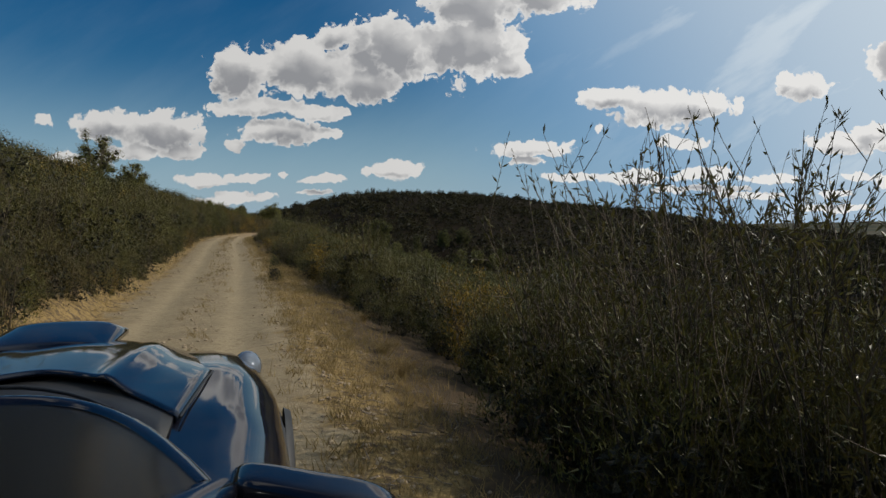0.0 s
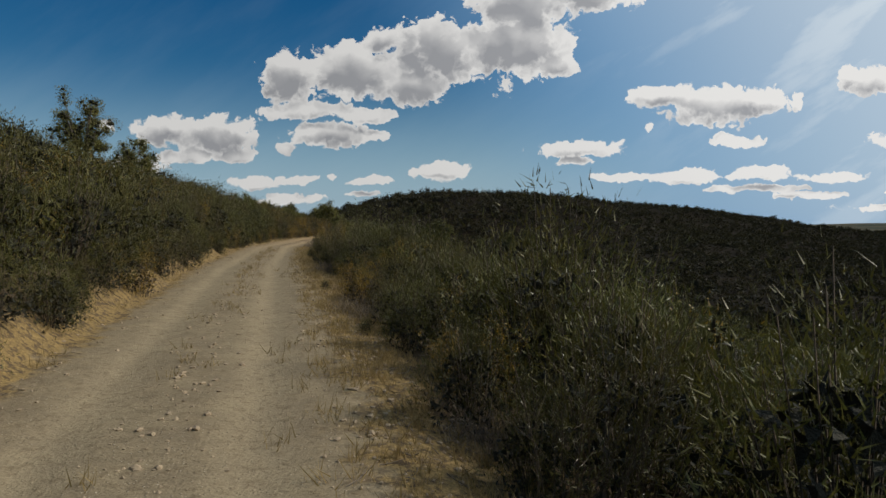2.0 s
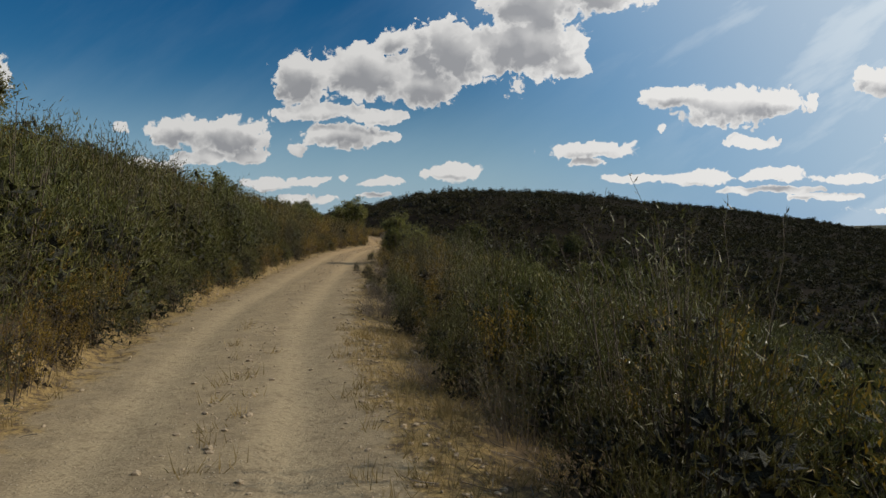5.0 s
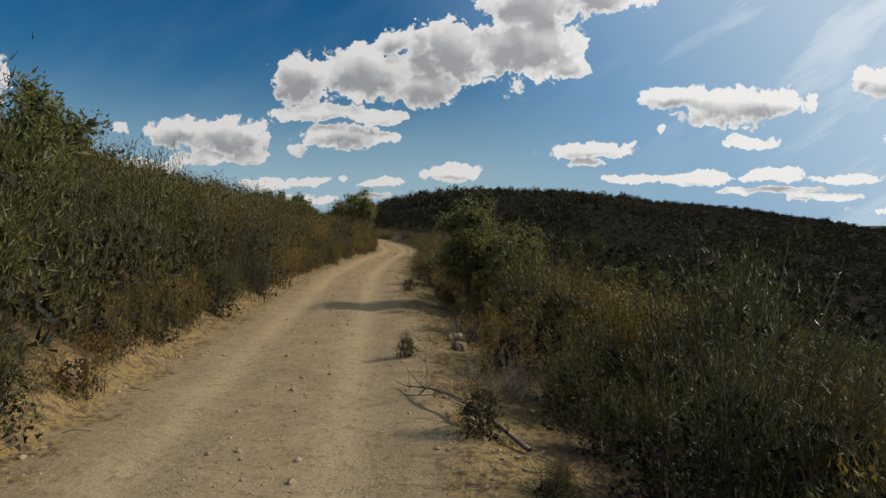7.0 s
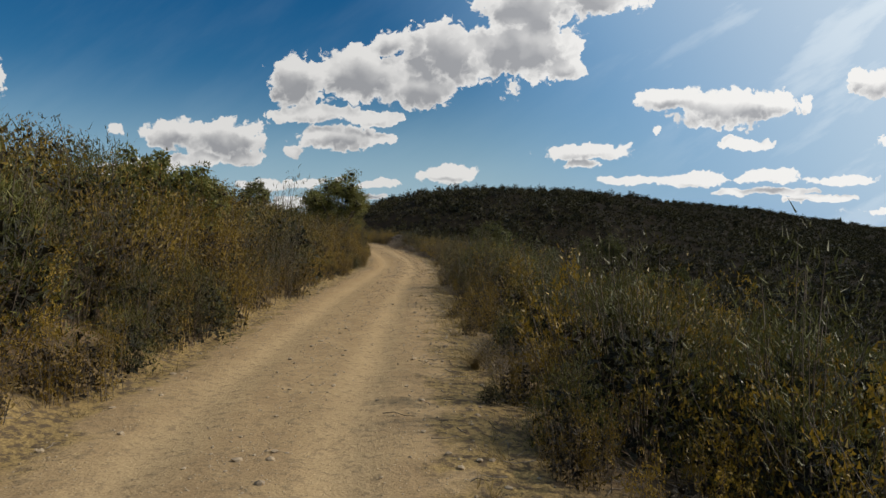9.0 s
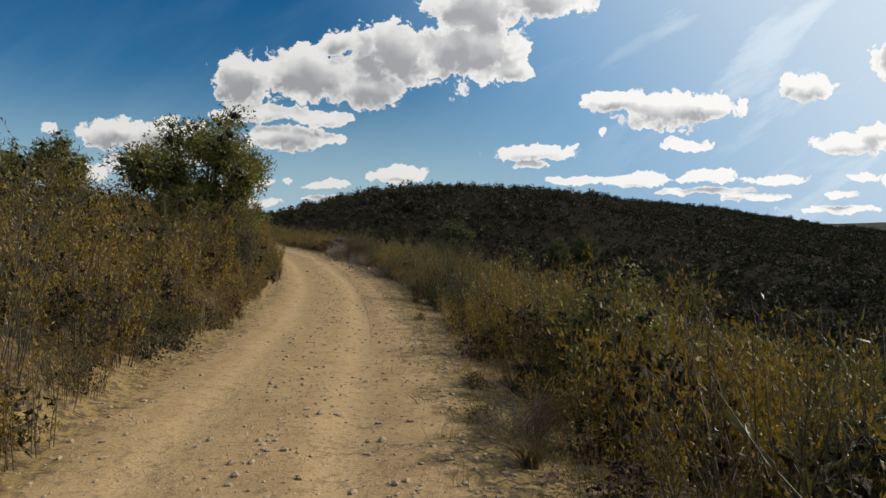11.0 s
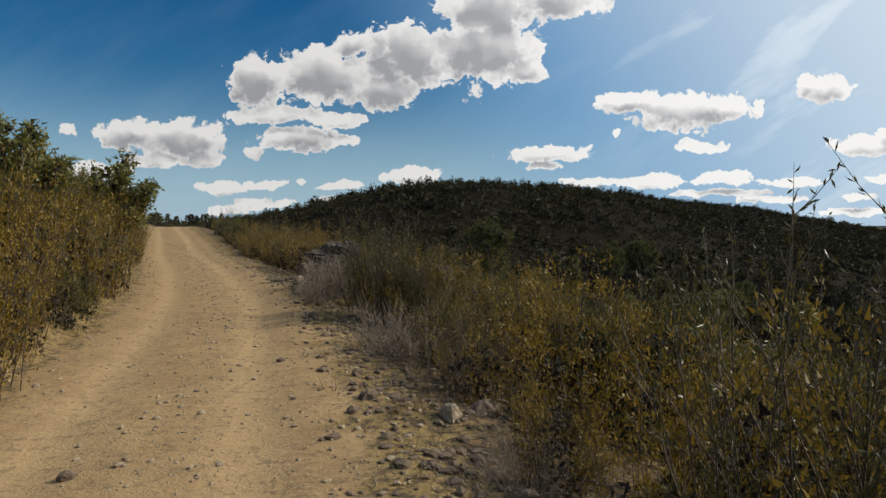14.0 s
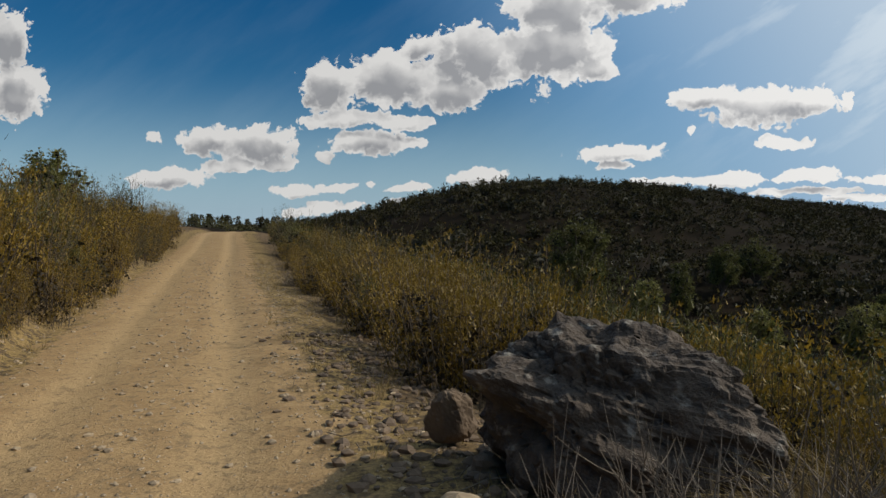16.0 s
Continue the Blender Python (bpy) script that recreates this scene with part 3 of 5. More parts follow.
def shrub_meshes(kind, seed):
    """The wood, the leaves and the dense inside of one plant."""
    rng = np.random.default_rng(seed)
    inside = None
    if kind == "broom":      # a heap of fine upright green shoots down to the ground
        tips, out = dome(rng, 150, 0.64, 1.22, seed)
        high, high_out = dome(rng, 60, 0.5, 1.62, seed + 1)
        keep = high[:, 2] > 0.8
        tips, out = np.concatenate([tips, high[keep]]), np.concatenate([out, high_out[keep]])
        wood = stems_to(rng, tips[-30:], 0.008)
        leaves = tufts(rng, tips - np.array([0, 0, 0.05]), out * 0.9, 18, (0.04, 0.11), (0.007, 0.013), 0.17, 0.40)
        inside = core(rng, 0.62, 1.2, seed, 430, 0.065)
    elif kind == "rust":     # upright rods with small coloured leaves
        main, _ = sprays(rng, 34, 1.62, 0.42, 0.52, 5, 0.07)
        wood = merged([tubes(main, taper(main, 0.007, 0.002))])
        at, run = along(rng, main, 220, 0.03)
        leaves = tufts(rng, at, run, 11, (0.028, 0.06), (0.014, 0.024), 0.10, 0.25)
        inside = core(rng, 0.55, 0.95, seed, 330, 0.06)
    elif kind == "willow":   # tall loose shoots with long narrow leaves
        main, _ = sprays(rng, 24, 2.3, 0.36, 0.42, 8, 0.09)
        side = twigs(rng, main, 8, 0.36, 0.20, 0.97, 3, 0.9)
        wood = merged([tubes(main, taper(main, 0.008, 0.002)), tubes(side, taper(side, 0.003, 0.0012))])
        at1, run1 = along(rng, side, 1900, 0.05)
        at0, run0 = along(rng, main, 800, 0.30)
        at, run = np.concatenate([at1, at0]), np.concatenate([run1, run0])
        out = run * 0.9 + rng.normal(0, 0.45, at.shape)
        leaves = blades(at, out, rng.uniform(0.035, 0.065, len(at)), rng.uniform(0.009, 0.015, len(at)), rng, folded=True)
    else:                    # dead brush: bare grey twigs
        main, _ = sprays(rng, 40, 0.95, 1.2, 0.35, 6, 0.22)
        side = twigs(rng, main, 11, 0.36, 0.15, 0.95, 4, 0.7)
        wood = tubes(main, taper(main, 0.009, 0.003))
        leaves, inside = None, tubes(side, taper(side, 0.004, 0.0015))
    return wood, leaves, inside


def plant(name, stems, leaves, inside, wood, green, label, category, group):
    root = tagged(new(name), label, category, group)
    if leaves is None:
        tagged(part("stem_tangle", mesh_of("stem_tangle", *stems, wood), root), kind="stuff")
        tagged(part("twig_tangle", mesh_of("twig_tangle", *inside, wood), root), kind="stuff")
    else:
        part("wood", mesh_of("wood", *stems, wood), root)
        v, f = merged([leaves] + ([inside] if inside is not None else []))
        part("foliage", mesh_of("foliage", v, f, green, False, RUST_SHADE if green is RUST else INNER_SHADE, len(leaves[1])), root)
    return root


def part(name, me, parent, label=""):
    ob = new(name, me)
    ob.parent = parent
    return tagged(ob, label)


def stand(x, y, rng, size, sink=0.03, tilt=6):
    return pose(x, y, float(land(x, y)) - sink, rng.uniform(-tilt, tilt), rng.uniform(-tilt, tilt), rng.uniform(0, 360)) @ Matrix.Diagonal((size, size, size, 1))


rng = np.random.default_rng(7)
KINDS = {
    "broom": ("broom_bush", TWIG, GREEN, "dense dark green broom bush on the slope", "bush", "broom bushes beside the track"),
    "rust": ("rust_bush", TWIG, RUST, "upright scrub bush with rusty yellow leaves", "bush", "rusty bushes beside the track"),
    "willow": ("willow_bush", TWIG, WILLOW, "tall loose bush with narrow grey-green leaves", "bush", "willow bushes beside the track"),
    "dead": ("dead_brush", DEAD, None, "bare grey dead brush lying on the verge", "dead brush", "dead brush on the verge"),
}
MASTERS = {}
for kind, (name, wood, green, label, cat, group) in KINDS.items():
    for v in range(3):
        MASTERS[kind, v] = shrub_meshes(kind, 11 * v + len(kind))
FIRST = {}


BEHIND = []


def grow(kind, x, y, size, behind=False):
    v = int(rng.integers(0, 3))
    name, wood, green, label, cat, group = KINDS[kind]
    m = stand(x, y, rng, size)
    if behind:
        BEHIND.append((kind, v, np.array(m)))
        return None
    if (kind, v) not in FIRST:
        FIRST[kind, v] = plant(name, *MASTERS[kind, v], wood, green, label, cat, group)
        FIRST[kind, v].matrix_basis = m
        return FIRST[kind, v]
    ob = copy_thing(FIRST[kind, v], m)
    ob.matrix_basis = m
    return ob


def kind_at(y, l):
    """Which bush grows there: green at first, rustier further along."""
    rusty = np.interp(y, [0, 55, 80, 110, 150], [0.06, 0.15, 0.4, 0.7, 0.75])
    if l < 0:
        rusty = np.interp(y, [0, 70, 95, 150], [0.05, 0.2, 0.7, 0.75])
    k = rng.uniform()
    return "rust" if k < rusty else "willow" if k > 0.90 else "broom"


EDGE_Y = [-6, 4, 8, 15, 20, 45, 70, 85, 115, 124, 143, 147, 154, 158, 200]
EDGE_R = [4.5, 4.2, 3.8, 3.5, 2.85, 2.6, 2.65, 2.7, 2.6, 2.9, 3.0, 4.3, 4.3, 3.0, 2.9]


def spot(y, l):
    return float(road_x(y) + l / np.interp(y, fine_y, fine_cos)), float(y)


def belt(side, lo, hi, y0, y1, gap, small, large, behind=False):
    """Bushes in a ragged row beside the track."""
    y = y0
    while y < y1:
        near = float(np.interp(y, EDGE_Y, EDGE_R)) if side > 0 else float(np.interp(y, [0, 50, 60], [2.15, 2.1, 2.1]))
        l = side * (near + lo + (hi - lo) * rng.uniform())
        kind = kind_at(y, l)
        size = rng.uniform(small, large) * (1.3 if rng.uniform() < 0.16 else 1.0)
        grow(kind, *spot(y, l), min(size, {"willow": 1.15, "rust": 1.45, "broom": 1.9}[kind]), behind)
        y += gap * rng.uniform(0.5, 1.5)


belt(1, 0.0, 0.6, -4, 178, 1.2, 0.5, 0.8)
belt(1, 0.7, 1.9, -4, 190, 1.3, 0.9, 1.4)
belt(1, 1.7, 2.5, -4, 178, 1.2, 0.95, 1.4, True)
belt(1, 2.5, 3.6, -4, 160, 1.3, 1.0, 1.45, True)
belt(-1, 0.0, 0.45, 2, 178, 0.85, 0.45, 0.85)
belt(-1, 0.6, 1.7, 2, 190, 1.35, 1.0, 1.7)
for x, y, size in ((0.5, -0.2, 1.2), (0.9, 0.3, 1.5616), (0.2, 1.3, 1.464), (1.5, -0.9, 1.464), (0.6, 1, 1.525), (1.6, -0.1, 1.586), (1.1, 0.9, 1.6104), (1.9, 0.4, 1.6104), (-32.3, 137.8, 1.15), (-31.6, 137.2, 1.1), (-35.7, 146.8, 0.95), (-35.1, 146.2, 1.0),
                   (-21.7, 70.0, 1.0), (-21.0, 71.2, 0.95), (-12.5, 41.5, 0.9), (-11.0, 41.0, 0.85)):
    grow("willow", x, y, size)
for x, y, size in ((-35.7, 146.25, 0.97), (-35.35, 146.0, 0.88), (-35.05, 145.8, 0.85), (-34.6, 145.6, 0.8)):
    grow("willow", x, y, size)
for x, y, size in ((-35.3, 146.2, 1.15), (-34.7, 145.9, 1.1)):
    grow("rust", x, y, size)
for x, y, size in ((0.1, -0.4, 1.1), (0.9, -0.9, 1.15), (-0.2, 0.9, 1.1), (1.6, -1.4, 1.1), (0.7, 0.4, 1.25), (1.4, -0.3, 1.25), (2.1, -0.8, 1.3), (-0.5, 2.2, 1.1)):
    grow("broom", x, y, size)
belt(-1, 0.3, 1.4, 144, 174, 0.9, 1.3, 1.75)
belt(-1, 1.5, 3.2, 138, 172, 1.0, 1.5, 1.9, True)
belt(-1, 1.0, 2.6, 44, 100, 1.6, 1.4, 1.9, True)


for x, y, size in ((-38.8, 155.0, 1.3), (-38.1, 154.7, 1.25), (-39.3, 156.2, 1.35), (-37.4, 155.4, 1.2), (-38.3, 156.4, 1.3), (-40.2, 157.6, 1.2), (-41.4, 160.0, 1.2), (-36.6, 154.9, 1.1), (-36.9, 156.4, 1.25)):
    grow("rust", x, y, size)
for x, y, size in ((-36.3, 155.8, 1.3), (-35.5, 155.2, 1.25), (-35.9, 154.0, 1.0)):
    grow("broom", x, y, size)


def join_behind():
    """The bushes that stand behind the first rows, joined kind by kind."""
    for kind, name, label in (("broom", "broom_row", "dense green broom standing behind the first bushes"), ("rust", "rust_row", "rusty yellow scrub standing behind the first bushes"),
                              ("willow", "willow_row", "loose grey-green willow standing behind the first bushes")):
        own = [(v, m) for k, v, m in BEHIND if k == kind]

        def moved(no):
            made = [(MASTERS[kind, v][no][0] @ m[:3, :3].T + m[:3, 3], MASTERS[kind, v][no][1]) for v, m in own if MASTERS[kind, v][no] is not None]
            return merged(made) if made else None
        leaves, inside = moved(1), moved(2)
        v, f = merged([leaves] + ([inside] if inside is not None else []))
        green = KINDS[kind][2]
        tagged(new(name, mesh_of(name, v, f, green, False, RUST_SHADE if green is RUST else INNER_SHADE, len(leaves[1]))), label, "scrub", kind="stuff")
        tagged(new(name + "_stems", mesh_of(name + "_stems", *moved(0), TWIG)), "thin dark stems of the scrub behind the first bushes", "scrub", kind="stuff")


join_behind()


def scrub(name, places, sizes, n_leaves, long, wide, mat, inner, label, inner_n=40, shaded_inner_leaf=0.16, tall=1.1):
    """Many bushes past the first rows, each a dense heap with leaves over it, joined."""
    made = []
    for k in range(8):
        r2 = np.random.default_rng(500 + k)
        tips, out = dome(r2, n_leaves, 0.75, tall, k * 1.9)
        round_ = k % 2   # every other heap is rounder, the rest are brushes of upright shoots
        leaf = blades(tips + r2.normal(0, 0.05, tips.shape), out * (0.6 + 0.4 * round_) + r2.normal(0, 0.45 + 0.3 * round_, tips.shape) + np.array([0, 0, 0.45 - 0.35 * round_]), r2.uniform(0.7, 1.4, n_leaves) * long, r2.uniform(0.7, 1.3, n_leaves) * wide, r2)
        made.append((leaf, core(r2, 0.75, tall, k * 1.9, inner_n, shaded_inner_leaf)))
    lv, lf, cv, cf, n = [], [], [], [], 0
    turn = rng.uniform(0, 2 * math.pi, len(places))
    for part_no, (vs, fs) in enumerate(((lv, lf), (cv, cf))):
        for i, (p, size, a) in enumerate(zip(places, sizes, turn)):
            v, f = made[i % 8][part_no]
            c, s_ = math.cos(a), math.sin(a)
            vs.append(np.stack([v[:, 0] * c - v[:, 1] * s_, v[:, 0] * s_ + v[:, 1] * c, v[:, 2]], 1) * size + p)
            fs.append(f + n)
            n += len(v)
    faces = np.concatenate(lf + cf)
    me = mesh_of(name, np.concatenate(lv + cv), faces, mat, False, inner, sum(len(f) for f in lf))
    return tagged(new(name, me), label, "scrub", kind="stuff")


def heap_places(n, box, keep):
    x, y = rng.uniform(box[0], box[1], n), rng.uniform(box[2], box[3], n)
    ok = keep(x, y)
    x, y = x[ok], y[ok]
    return np.stack([x, y, land(x, y)], 1)


def outer_belt(n, side, lo, hi, rusty):
    """Places past the first rows of bushes, split by which kind grows there."""
    y = rng.uniform(-6, 185, n)
    l = side * (lo + (hi - lo) * rng.uniform(0, 1, n) ** 1.2 + np.where(side > 0, np.interp(y, EDGE_Y, EDGE_R), 2.3))
    red = rng.uniform(0, 1, n) < np.interp(y, *rusty)
    x = road_x(y) + l / np.interp(y, fine_y, fine_cos)
    return np.stack([x, y, land(x, y)], 1), red


at, red = outer_belt(1300, 1, 2.9, 14, ([0, 55, 80, 110, 150], [0.08, 0.2, 0.5, 0.75, 0.8]))
at2, red2 = outer_belt(1200, -1, 1.3, 12, ([0, 70, 95, 150], [0.05, 0.2, 0.7, 0.75]))
at, red = np.concatenate([at, at2]), np.concatenate([red, red2])
scrub("broom_thicket", at[~red], rng.uniform(0.85, 1.25, (~red).sum()) * rng.choice([0.8, 1.0, 1.2, 1.5], (~red).sum()), 400, 0.088, 0.022, GREEN, INNER_SHADE, "dense thicket of olive green broom on the slope", 80, 0.085)
scrub("rust_thicket", at[red], rng.uniform(0.8, 1.2, red.sum()) * rng.choice([0.8, 1.0, 1.2, 1.35], red.sum()), 400, 0.060, 0.028, RUST, RUST_SHADE, "dense thicket of rusty yellow scrub on the slope", 80, 0.08, 1.2)
# far leaf colour made darker for the shaded insides of hillside heaps
FAR_SHADE = plain("shaded_far_leaf", (0.022, 0.021, 0.010), (0.034, 0.029, 0.014), 0.95, 2.0, 9.0, 0.8, 0.1)
def on_ridge(x, y):
    """The near side of the ridge, up to a little past its crest."""
    crest = np.interp(x, [-300, -190, -33, 38, 226, 350, 700], [600, 530, 430, 510, 684, 655, 760])
    return ((hill(x, y) > -19.5) & ((np.abs(aside(x, y)) > 16) | (y > 255)) & (y > 195) | (aside(x, y) > 60)) & (y < crest + 18)


pts = heap_places(120000, (-190, 400, 40, 720), on_ridge)[:28000]
scrub("hill_scrub", pts, rng.uniform(0.9, 2.1, len(pts)), 16, 0.26, 0.22, FARLEAF, FAR_SHADE, "dark evergreen scrub covering the opposite hillside", 6, 0.36, 0.62)
pts = heap_places(40000, (-190, 400, 60, 720), on_ridge)
pts = pts[value_noise(pts[:, 0] / 22, pts[:, 1] / 22, 31) + rng.uniform(-0.35, 0.35, len(pts)) > 0.42][:7500]
scrub("hill_woods", pts, rng.uniform(1.7, 2.9, len(pts)) * rng.choice([0.8, 1.0, 1.0, 1.35], len(pts)), 60, 0.20, 0.14, FARLEAF, FAR_SHADE, "dark round holm oaks scattered over the opposite hillside", 14, 0.34, 1.15)
pts = heap_places(60000, (-110, 70, -12, 260), lambda x, y: (aside(x, y) > 14) & (aside(x, y) < 75) & (y < 235))[:4200]
scrub("slope_scrub", pts, rng.uniform(1.1, 2.0, len(pts)), 110, 0.17, 0.05, GREEN, INNER_SHADE, "olive green scrub on the slope below the thicket", 30, 0.17)
pts = heap_places(9000, (-110, -20, -12, 330), lambda x, y: (aside(x, y) < -13) & (aside(x, y) > -45) | (y > 200) & (aside(x, y) > -25) & (aside(x, y) < 40) & (np.abs(aside(x, y)) > 3.5))[:1300]
scrub("bank_scrub", pts, rng.uniform(0.9, 1.5, len(pts)), 110, 0.17, 0.05, GREEN, INNER_SHADE, "low olive green scrub on top of the bank", 30, 0.17)


# ---- trees ----
def stone_shape(seed, rings=3, sides=6, rough_by=0.22):
    """A broken stone: a faceted lump with a flattened foot."""
    rng = np.random.default_rng(seed)
    v = [(0, 0, 1.0)]
    for k in range(1, rings):
        a = math.pi * k / rings
        for j in range(sides):
            p = 2 * math.pi * (j + 0.5 * (k % 2)) / sides
            v.append((math.sin(a) * math.cos(p), math.sin(a) * math.sin(p), math.cos(a)))
    v.append((0, 0, -1.0))
    v = np.array(v) * (1 + rng.uniform(-rough_by, rough_by, (len(v), 1)))
    f = [(0, 1 + j, 1 + (j + 1) % sides) for j in range(sides)]
    for k in range(rings - 2):
        o = 1 + k * sides
        for j in range(sides):
            a, b, c, d = o + j, o + (j + 1) % sides, o + sides + j, o + sides + (j + 1) % sides
            f += [(a, c, b), (b, c, d)] if k % 2 else [(a, c, d), (a, d, b)]
    o, e = 1 + (rings - 2) * sides, len(v) - 1
    f += [(o + j, e, o + (j + 1) % sides) for j in range(sides)]
    return v, np.array(f)


def oak_meshes(seed, height, wide, bare=0.3, leaf=0.075, count=3200):
    """A crooked trunk that forks low, limbs, and leaves in uneven bunches with gaps between."""
    rng = np.random.default_rng(seed)
    trunk_top = height * bare
    n_limb = 14
    t = np.linspace(0, 1, 6)
    lean = rng.normal(0, 0.06, 2) * height
    trunk = np.stack([lean[0] * t ** 1.5, lean[1] * t ** 1.5, -0.15 + (trunk_top + 0.15) * t], 1)[None]
    az = np.arange(n_limb) * 2.4 + rng.uniform(0, 0.8, n_limb)
    lift = np.linspace(-0.8, 0.95, n_limb)
    half, mid_z = (height - trunk_top) * 0.5, (height + trunk_top) * 0.5
    flat_r = np.sqrt(1 - lift ** 2)
    tip = np.stack([lean[0] + 0.34 * wide * flat_r * np.cos(az), lean[1] + 0.34 * wide * flat_r * np.sin(az), mid_z + half * 0.72 * lift], 1)
    start = trunk[0, -1] + np.array([0, 0, -0.15]) * rng.uniform(0, 1.5, n_limb)[:, None]
    limbs = start[:, None] * (1 - t)[None, :, None] + tip[:, None] * t[None, :, None]
    limbs[:, :, 2] += np.sin(t * math.pi)[None] * 0.04 * height * rng.uniform(-0.5, 1, n_limb)[:, None]
    boughs = twigs(rng, limbs, 5, 0.13 * wide, 0.45, 1.0, 4, 0.6)
    heart = np.concatenate([limbs[:, -1], boughs[:, -1], boughs[:, 2]])
    size = rng.uniform(0.07, 0.15, len(heart)) * (wide + height - trunk_top) * 0.5
    pick = rng.integers(0, len(heart), count)
    d = rng.normal(size=(count, 3))
    d /= np.linalg.norm(d, axis=1, keepdims=True)
    at = heart[pick] + d * (size[pick] * rng.uniform(0.2, 1.0, count) ** 0.6)[:, None] * np.array([1.1, 1.1, 0.75])
    leaves = blades(at, d + rng.normal(0, 0.7, at.shape), rng.uniform(0.7, 1.4, count) * leaf, rng.uniform(0.5, 0.8, count) * leaf, rng)
    # added dark lumps in the bunches, in place of the shade between leaves
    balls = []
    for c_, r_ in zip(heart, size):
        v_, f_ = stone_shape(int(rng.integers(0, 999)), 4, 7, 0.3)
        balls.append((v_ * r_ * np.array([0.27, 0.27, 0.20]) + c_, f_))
    girth = 0.035 * height
    return tubes(trunk, taper(trunk, girth, girth * 0.75), 8), tubes(limbs, taper(limbs, girth * 0.55, girth * 0.15), 5), tubes(boughs, taper(boughs, girth * 0.2, 0.006), 3), leaves, merged(balls)


def tree(name, x, y, seed, height, wide, mat, label, bare=0.3, leaf=0.075, count=3200, group=""):
    trunk, limbs, boughs, leaves, balls = oak_meshes(seed, height, wide, bare, leaf, count)
    root = tagged(new(name), label, "tree", group)
    part("trunk", mesh_of("trunk", *trunk, BARK), root)
    for k in range(len(limbs[0]) // 30):
        part("limb", mesh_of("limb", limbs[0][30 * k:30 * k + 30], limbs[1][:25], BARK), root)
    tagged(part("twig_mass", mesh_of("twig_mass", *boughs, BARK), root), kind="stuff")
    crown = part("crown", mesh_of("crown", *leaves, mat, False), root)
    # the dark lumps that stand for shade within the crown
    part("inner_crown", mesh_of("inner_crown", *balls, INNER_SHADE, True), crown)
    root.matrix_basis = pose(x, y, float(land(x, y)) - 0.05)
    return root


OAKS = "holm oaks on the bank"
tree("holm_oak", -38.75, 129.8, 3, 5.3, 5.7, OAK, "round-crowned holm oak on the bank above the track", 0.08, 0.10, 30000, OAKS)
tree("holm_oak", -31.3, 75.4, 31, 3.1, 2.8, OAK, "dense holm oak on the bank among broom", 0.15, 0.085, 9000, OAKS)
tree("holm_oak", -34.9, 101.7, 32, 2.7, 1.7, OAK, "narrow dark holm oak beside the track", 0.12, 0.085, 7000, OAKS)
tree("holm_oak", -45.5, 133.5, 4, 3.2, 3.4, OAK, "small dark holm oak behind the scrub", 0.3, 0.10, 5265, OAKS)
tree("holm_oak", -52.5, 141.0, 5, 3.4, 3.6, OAK, "small dark holm oak behind the scrub", 0.3, 0.10, 5265, OAKS)
for x, y, seed, top, wide in ((-43.3, 150.8, 6, 3.5, 2.0), (-42.6, 146.6, 7, 3.7, 1.9), (-44.8, 149.2, 15, 4.3, 2.4), (-43.9, 144.2, 16, 4.0, 2.2)):
    tree("holm_oak", x, y, seed, max(1.8, top - float(land(x, y))), wide, OAK, "low young holm oak among rusty bushes", 0.3, 0.097, 5200, OAKS)
tree("holm_oak", -37.0, 104.3, 8, 2.7, 2.6, OAK, "dense holm oak bush beside the track", 0.15, 0.110, 7290, OAKS)
tree("holm_oak", -23.8, 81.0, 9, 3.4, 2.1, OAK, "dense holm oak bush on the verge", 0.12, 0.055, 14580, OAKS)
tree("holm_oak", -22.7, 80.4, 10, 2.95, 2.1, OAK, "dense holm oak bush on the verge", 0.12, 0.055, 12150, OAKS)
tree("holm_oak", -39.8, 65.3, 11, 5.9, 5.6, OAK, "dark holm oak on the hillside", 0.12, 0.10, 13000, OAKS)
tree("holm_oak", -37.5, 68.5, 12, 3.9, 4.4, OAK, "low dark holm oak on the hillside", 0.12, 0.10, 9000, OAKS)
tree("holm_oak", -28.0, 116.6, 14, 2.0, 2.0, OAK, "dense holm oak bush on the slope below the verge", 0.12, 0.055, 8400, OAKS)
tree("holm_oak", -53.6, 166.5, 13, max(2.3, 4.5 - float(land(-53.6, 166.5))), 2.4, OAK, "small dark holm oak behind the scrub", 0.3, 0.10, 4455, OAKS)
VALLEY = "poplars in the valley"
tree("poplar", -29.3, 262.0, 21, 18.0, 12.0, POPLAR, "tall pale green poplar in the valley", 0.06, 0.42, 11000, VALLEY)
tree("poplar", -11.6, 258.0, 22, 12.0, 4.2, POPLAR, "slim pale green poplar in the valley", 0.06, 0.33, 4500, VALLEY)
tree("poplar", -2.0, 272.0, 23, 10.5, 6.5, POPLAR, "grey-green poplar in the valley", 0.06, 0.33, 5000, VALLEY)
tree("poplar", 6.0, 280.0, 24, 11.0, 9.0, POPLAR, "grey-green poplar in the valley", 0.06, 0.33, 5000, VALLEY)
tree("poplar", 22.0, 262.0, 25, 6.0, 6.0, POPLAR, "round pale green tree in the valley", 0.06, 0.33, 4500, VALLEY)


for x, y, seed, top in ((6.0, 237.0, 26, -7.2), (11.0, 243.0, 27, -8.4), (-8.0, 232.0, 28, -8.0), (-20.0, 246.0, 29, -5.0), (16.0, 231.0, 30, -9.2)):
    tree("valley_oak", x, y, seed, max(4.0, top - float(land(x, y))), 6.0, OAK, "dark bushy tree in the valley below the track", 0.08, 0.30, 5000, VALLEY)


